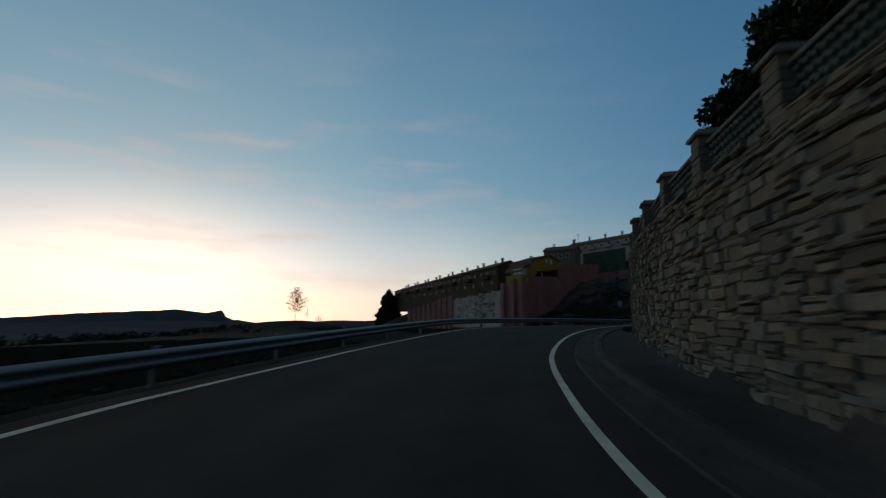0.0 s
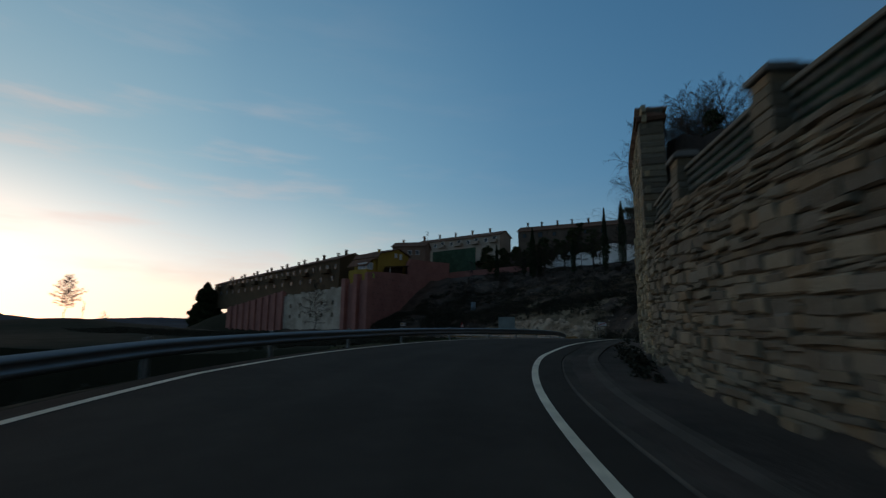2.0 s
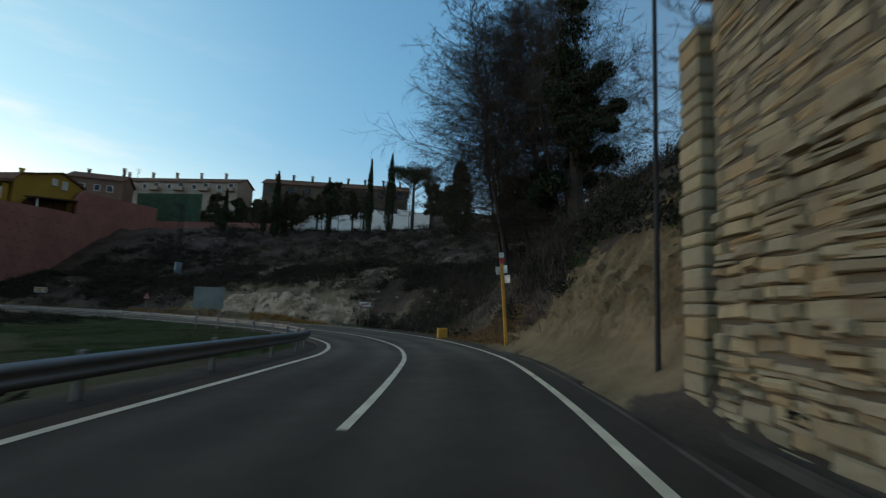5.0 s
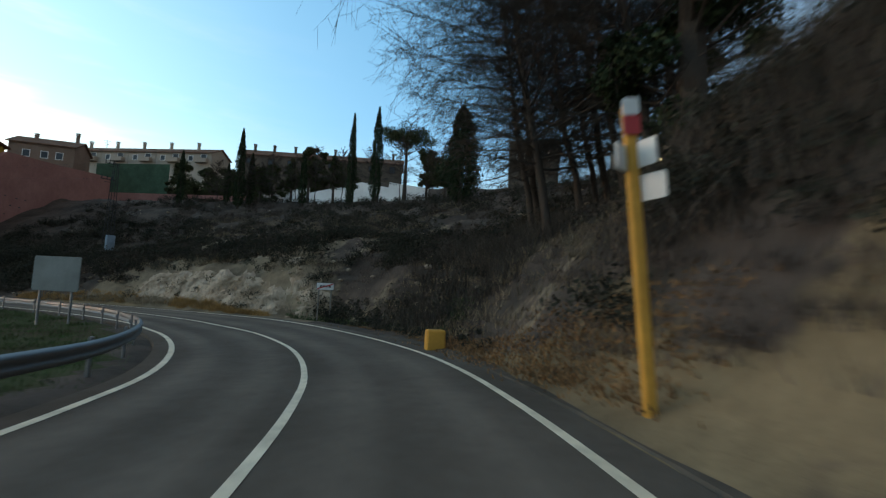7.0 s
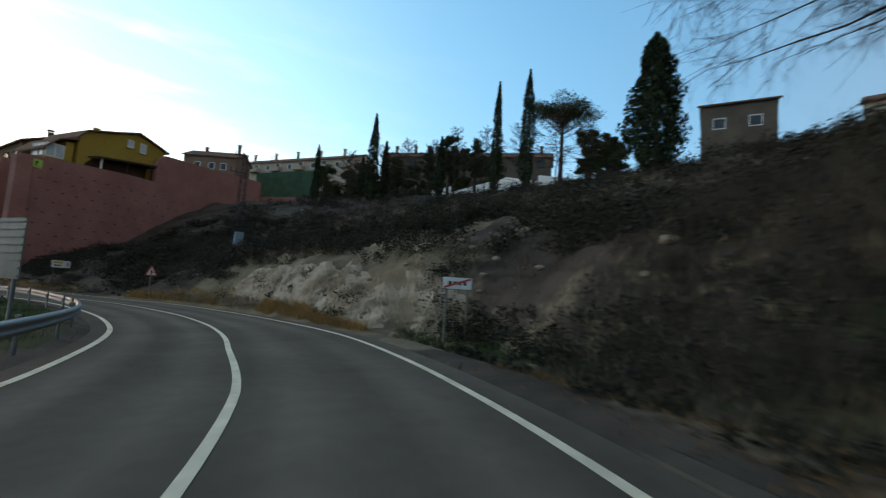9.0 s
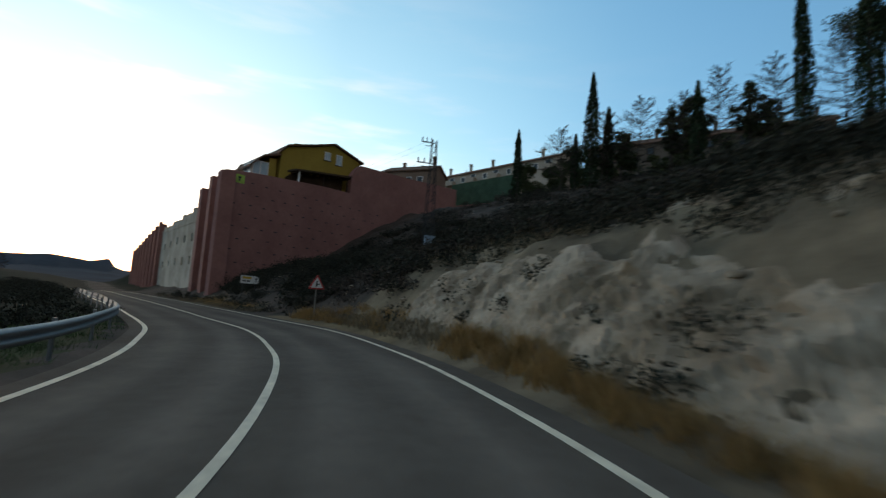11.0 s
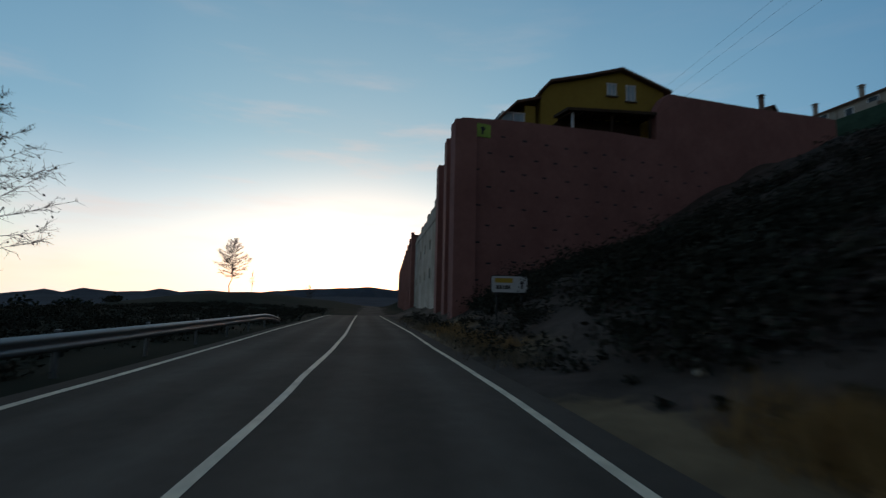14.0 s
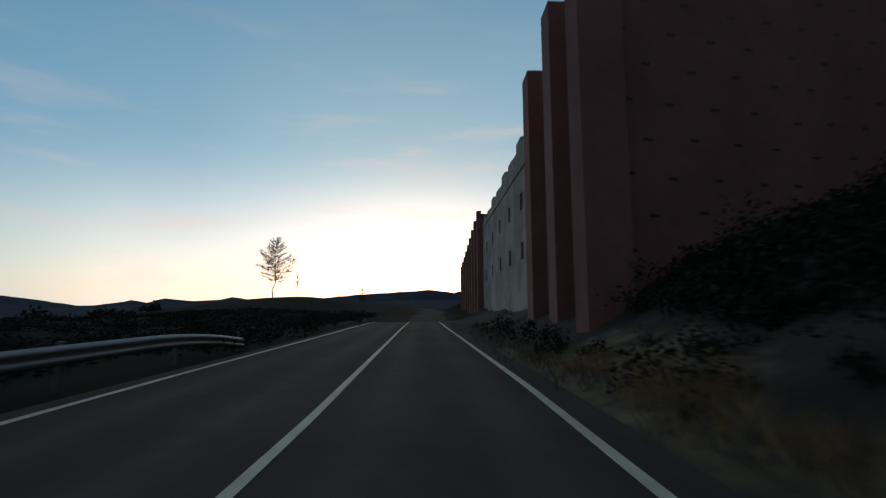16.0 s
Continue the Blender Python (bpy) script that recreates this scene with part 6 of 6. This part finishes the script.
for k in range(9):
    block(bm, CORNER, U2, N2, 9.0 + k, 9.08 + k, 0.0, 1.5, 15.9 + 0.135 * k, 16.02 + 0.135 * k)
part("rafter", bm, M_WOODD, pg)

# green notice on the red wall
p = facade(1.95, -0.012, 13.4)
gs_ = empty("notice_board", p.x, p.y, p.z, rz2, "small green and yellow notice board fixed to the red wall", "notice board")
prism("board", rect(1.15, 0.9, 0.03), -0.02, 0.01, M_GREEN, gs_)
prism("mark", [(-0.1, -0.25), (0.05, -0.25), (0.05, 0.0), (0.2, 0.12), (0.05, 0.28), (-0.18, 0.18), (-0.1, 0.05)], -0.026, -0.0205, M_SIGNK, gs_)

# power lines
def wire(p, q, sag, label):
    cu = bpy.data.curves.new("power_line", "CURVE")
    cu.dimensions = "3D"
    cu.bevel_depth = 0.004
    sp = cu.splines.new("POLY")
    sp.points.add(15)
    for i in range(16):
        u = i / 15
        v = Vector(p).lerp(Vector(q), u)
        sp.points[i].co = (v.x, v.y, v.z - sag * 4 * u * (1 - u), 1)
    cu.materials.append(M_SIGNK)
    return tagged(new("power_line", cu), label, "power line")


for dz, dx in ((15.9, -0.5), (15.9, 0.4), (14.0, -0.8)):
    wire((39.6 + dx, 110.2, dz), (-16.0 + dx, 214.0, 20.2), 1.5, "thin power line from the mast over the houses")


# ---- weep slots of the red front ----
bm = bmesh.new()
box(bm, 0, 0, 0, 0.36, 0.05, 0.12, bevel=0.01)
slot = part("weep_slot", bm, M_SIGNK, red_front)
slots, r = 0, random.Random(12)
for row in range(9):
    for col in range(13):
        a, z = 1.6 + col * 1.75 + (0.85 if row % 2 else 0) + r.uniform(-0.15, 0.15), 3.6 + row * 1.2 + r.uniform(-0.1, 0.1)
        q = facade(a, 0, z)
        if z < on_ground(q.x, q.y) + 0.6 or z > 13.2 + a * 0.07:
            continue
        ob = slot if slots == 0 else new("weep_slot", slot.data)
        ob.parent = red_front
        p = facade(a, 0.02, z)
        ob.matrix_basis = pose(p.x, p.y, p.z, 0, 0, rz2)
        slots += 1

# ---- coping tiles of the high wall ----
def half_tile(r0, length, n=6):
    vs, fs = [], []
    for y in (-length / 2, length / 2):
        for rr in (r0, r0 - 0.018):
            for i in range(n + 1):
                a = math.pi * i / n
                vs.append((rr * math.cos(a), y, rr * math.sin(a)))
    m = n + 1
    for i in range(n):
        fs.append((i, i + 1, 2 * m + i + 1, 2 * m + i))
        fs.append((m + i + 1, m + i, 3 * m + i, 3 * m + i + 1))
        fs.append((i + 1, i, m + i, m + i + 1))
        fs.append((2 * m + i, 2 * m + i + 1, 3 * m + i + 1, 3 * m + i))
    return vs, fs


M_TILE1 = material("coping_tile", (0.26, 0.15, 0.1), 0.85, 9, 0.35, 50, 0.4, second=(0.17, 0.12, 0.09), mix_scale=0.9, by_object=0.3)
tile0 = obj("tile", *half_tile(0.1, 0.8), M_TILE1, high_wall, smooth=True)
for i, s in enumerate(np.arange(WALL_STEP + 0.15, WALL_END, 0.2)):
    ob = tile0 if i == 0 else new("tile", tile0.data)
    ob.parent = high_wall
    ob.matrix_basis = on_wall(s, 0.31, high_top(s)) @ pose(0, 0, 0, -4 + 2 * math.sin(i * 1.7), 0, 2 * math.sin(i * 2.3))

# ---- stones of the wall ----
rs = random.Random(31)


def stone_shape(r, w, h, t):
    """A rough flat stone: a back ring and a smaller, uneven front."""
    j = lambda a: r.uniform(-a, a)
    back = [(-w / 2, 0.1, -h / 2), (w / 2, 0.1, -h / 2), (w / 2, 0.1, h / 2), (-w / 2, 0.1, h / 2)]
    mid = [(x + j(0.012), -t * 0.55 + j(0.01), z + j(0.012)) for x, _, z in back]
    front = [(x * (1 - 0.06 / max(w, 0.15)) + j(0.015), -t + j(0.018), z * (1 - 0.05 / max(h, 0.1)) + j(0.012)) for x, _, z in back]
    vs = back + mid + front
    fs = [(8, 9, 10, 11)]
    for k in (0, 4):
        for i in range(4):
            n = (i + 1) % 4
            fs.append((k + i, k + n, k + 4 + n, k + 4 + i))
    return vs, fs


shapes = {}
for mat in (M_STONE1, M_STONE_LIT1):
    shapes[mat] = []
    for k in range(14):
        me = bpy.data.meshes.new("stone")
        v, f = stone_shape(rs, 0.5, 0.2, 0.1)
        me.from_pydata(v, [], f)
        me.materials.append(mat)
        shapes[mat].append(me)


def lay(wall, s0, s1, top, courses, pick, long_lo, long_hi, smooth_from=0.0, mat=M_STONE, single=M_STONE1):
    """Courses of stones on a wall; those that pick() takes are single parts, the rest one mesh."""
    vs, fs, singles = [], [], 0
    edges = [0.0]
    for _ in range(courses):
        edges.append(edges[-1] + rs.uniform(0.55, 1.5))
    edges = [e / edges[-1] for e in edges]
    for k in range(courses):
        s = s0 + rs.uniform(-0.3, 0)
        while s < s1 - 0.05:
            w = rs.uniform(long_lo, long_hi) * (1.25 if rs.random() < 0.15 else 1)
            w = min(w, s1 - s)
            sc = s + w / 2
            p = at(sc, wall_off(sc) + 0.06, -0.1)
            hgt = top(sc) - p.z
            wob = 0.02 * math.sin(s * 1.9 + k * 2.1) + 0.016 * math.sin(s * 4.3 + k * 0.9)
            z0, z1 = p.z + hgt * edges[k] + wob * (k > 0), p.z + hgt * edges[k + 1] + wob * (k < courses - 1)
            h, t = (z1 - z0) * rs.uniform(0.82, 1.12) - 0.02, rs.uniform(0.03, 0.115)
            if smooth_from and edges[k] > smooth_from + 0.05 * math.sin(s * 0.9):
                t = rs.uniform(0.01, 0.024)
            zm = (z0 + z1) / 2 + rs.uniform(-0.018, 0.018)
            m = on_wall(sc, 0.06, zm) @ Matrix.Rotation(radians(rs.uniform(-4, 4)), 4, "Y")
            if w > 0.25 and z1 - z0 > 0.13 and rs.random() < 0.22:
                cut = rs.uniform(0.35, 0.65)
                for ze, hh in ((z0 + (z1 - z0) * cut / 2, (z1 - z0) * cut), (z1 - (z1 - z0) * (1 - cut) / 2, (z1 - z0) * (1 - cut))):
                    v, f = stone_shape(rs, w - 0.012, hh - 0.014, t * rs.uniform(0.7, 1.25))
                    b, m2 = len(vs), on_wall(sc, 0.06, ze) @ Matrix.Rotation(radians(rs.uniform(-3, 3)), 4, "Y")
                    vs += [tuple(m2 @ Vector(q)) for q in v]
                    fs += [tuple(i + b for i in q) for q in f]
            elif w > 0.12:
                if singles < 300 and pick(sc, k):
                    ob = new("stone", shapes[single][rs.randrange(14)])
                    ob.parent = wall
                    ob.matrix_basis = m @ Matrix.Diagonal(((w - 0.012) / 0.5, t / 0.1, h / 0.2, 1))
                    singles += 1
                else:
                    v, f = stone_shape(rs, w - 0.012, h, t)
                    b = len(vs)
                    vs += [tuple(m @ Vector(q)) for q in v]
                    fs += [tuple(i + b for i in q) for q in f]
            s += w
    ob = obj("stones", vs, fs, mat, wall)
    ob["kind"] = "stuff"
    return singles


# rough end pier of the high wall
bm = bmesh.new()
r = random.Random(17)
z = 0.0
while z < 5.3:
    h = r.uniform(0.16, 0.3)
    w = 0.55 + r.uniform(-0.06, 0.06)
    box(bm, r.uniform(-0.03, 0.03), 0.1, z + h / 2, w, 0.75, h * 0.95, bevel=0.03)
    z += h
pier = part("end_pier", bm, M_STONE_LIT, high_wall)
pier.matrix_basis = on_wall(WALL_END + 0.4, 0.2, at(WALL_END, 3.2).z - 0.15)

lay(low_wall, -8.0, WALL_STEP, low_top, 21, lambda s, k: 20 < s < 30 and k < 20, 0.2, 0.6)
lay(high_wall, WALL_STEP, WALL_END, high_top, 36, lambda s, k: 33 < s < 43 and k < 19, 0.18, 0.65, 0.52, M_STONE_LIT, M_STONE_LIT1)
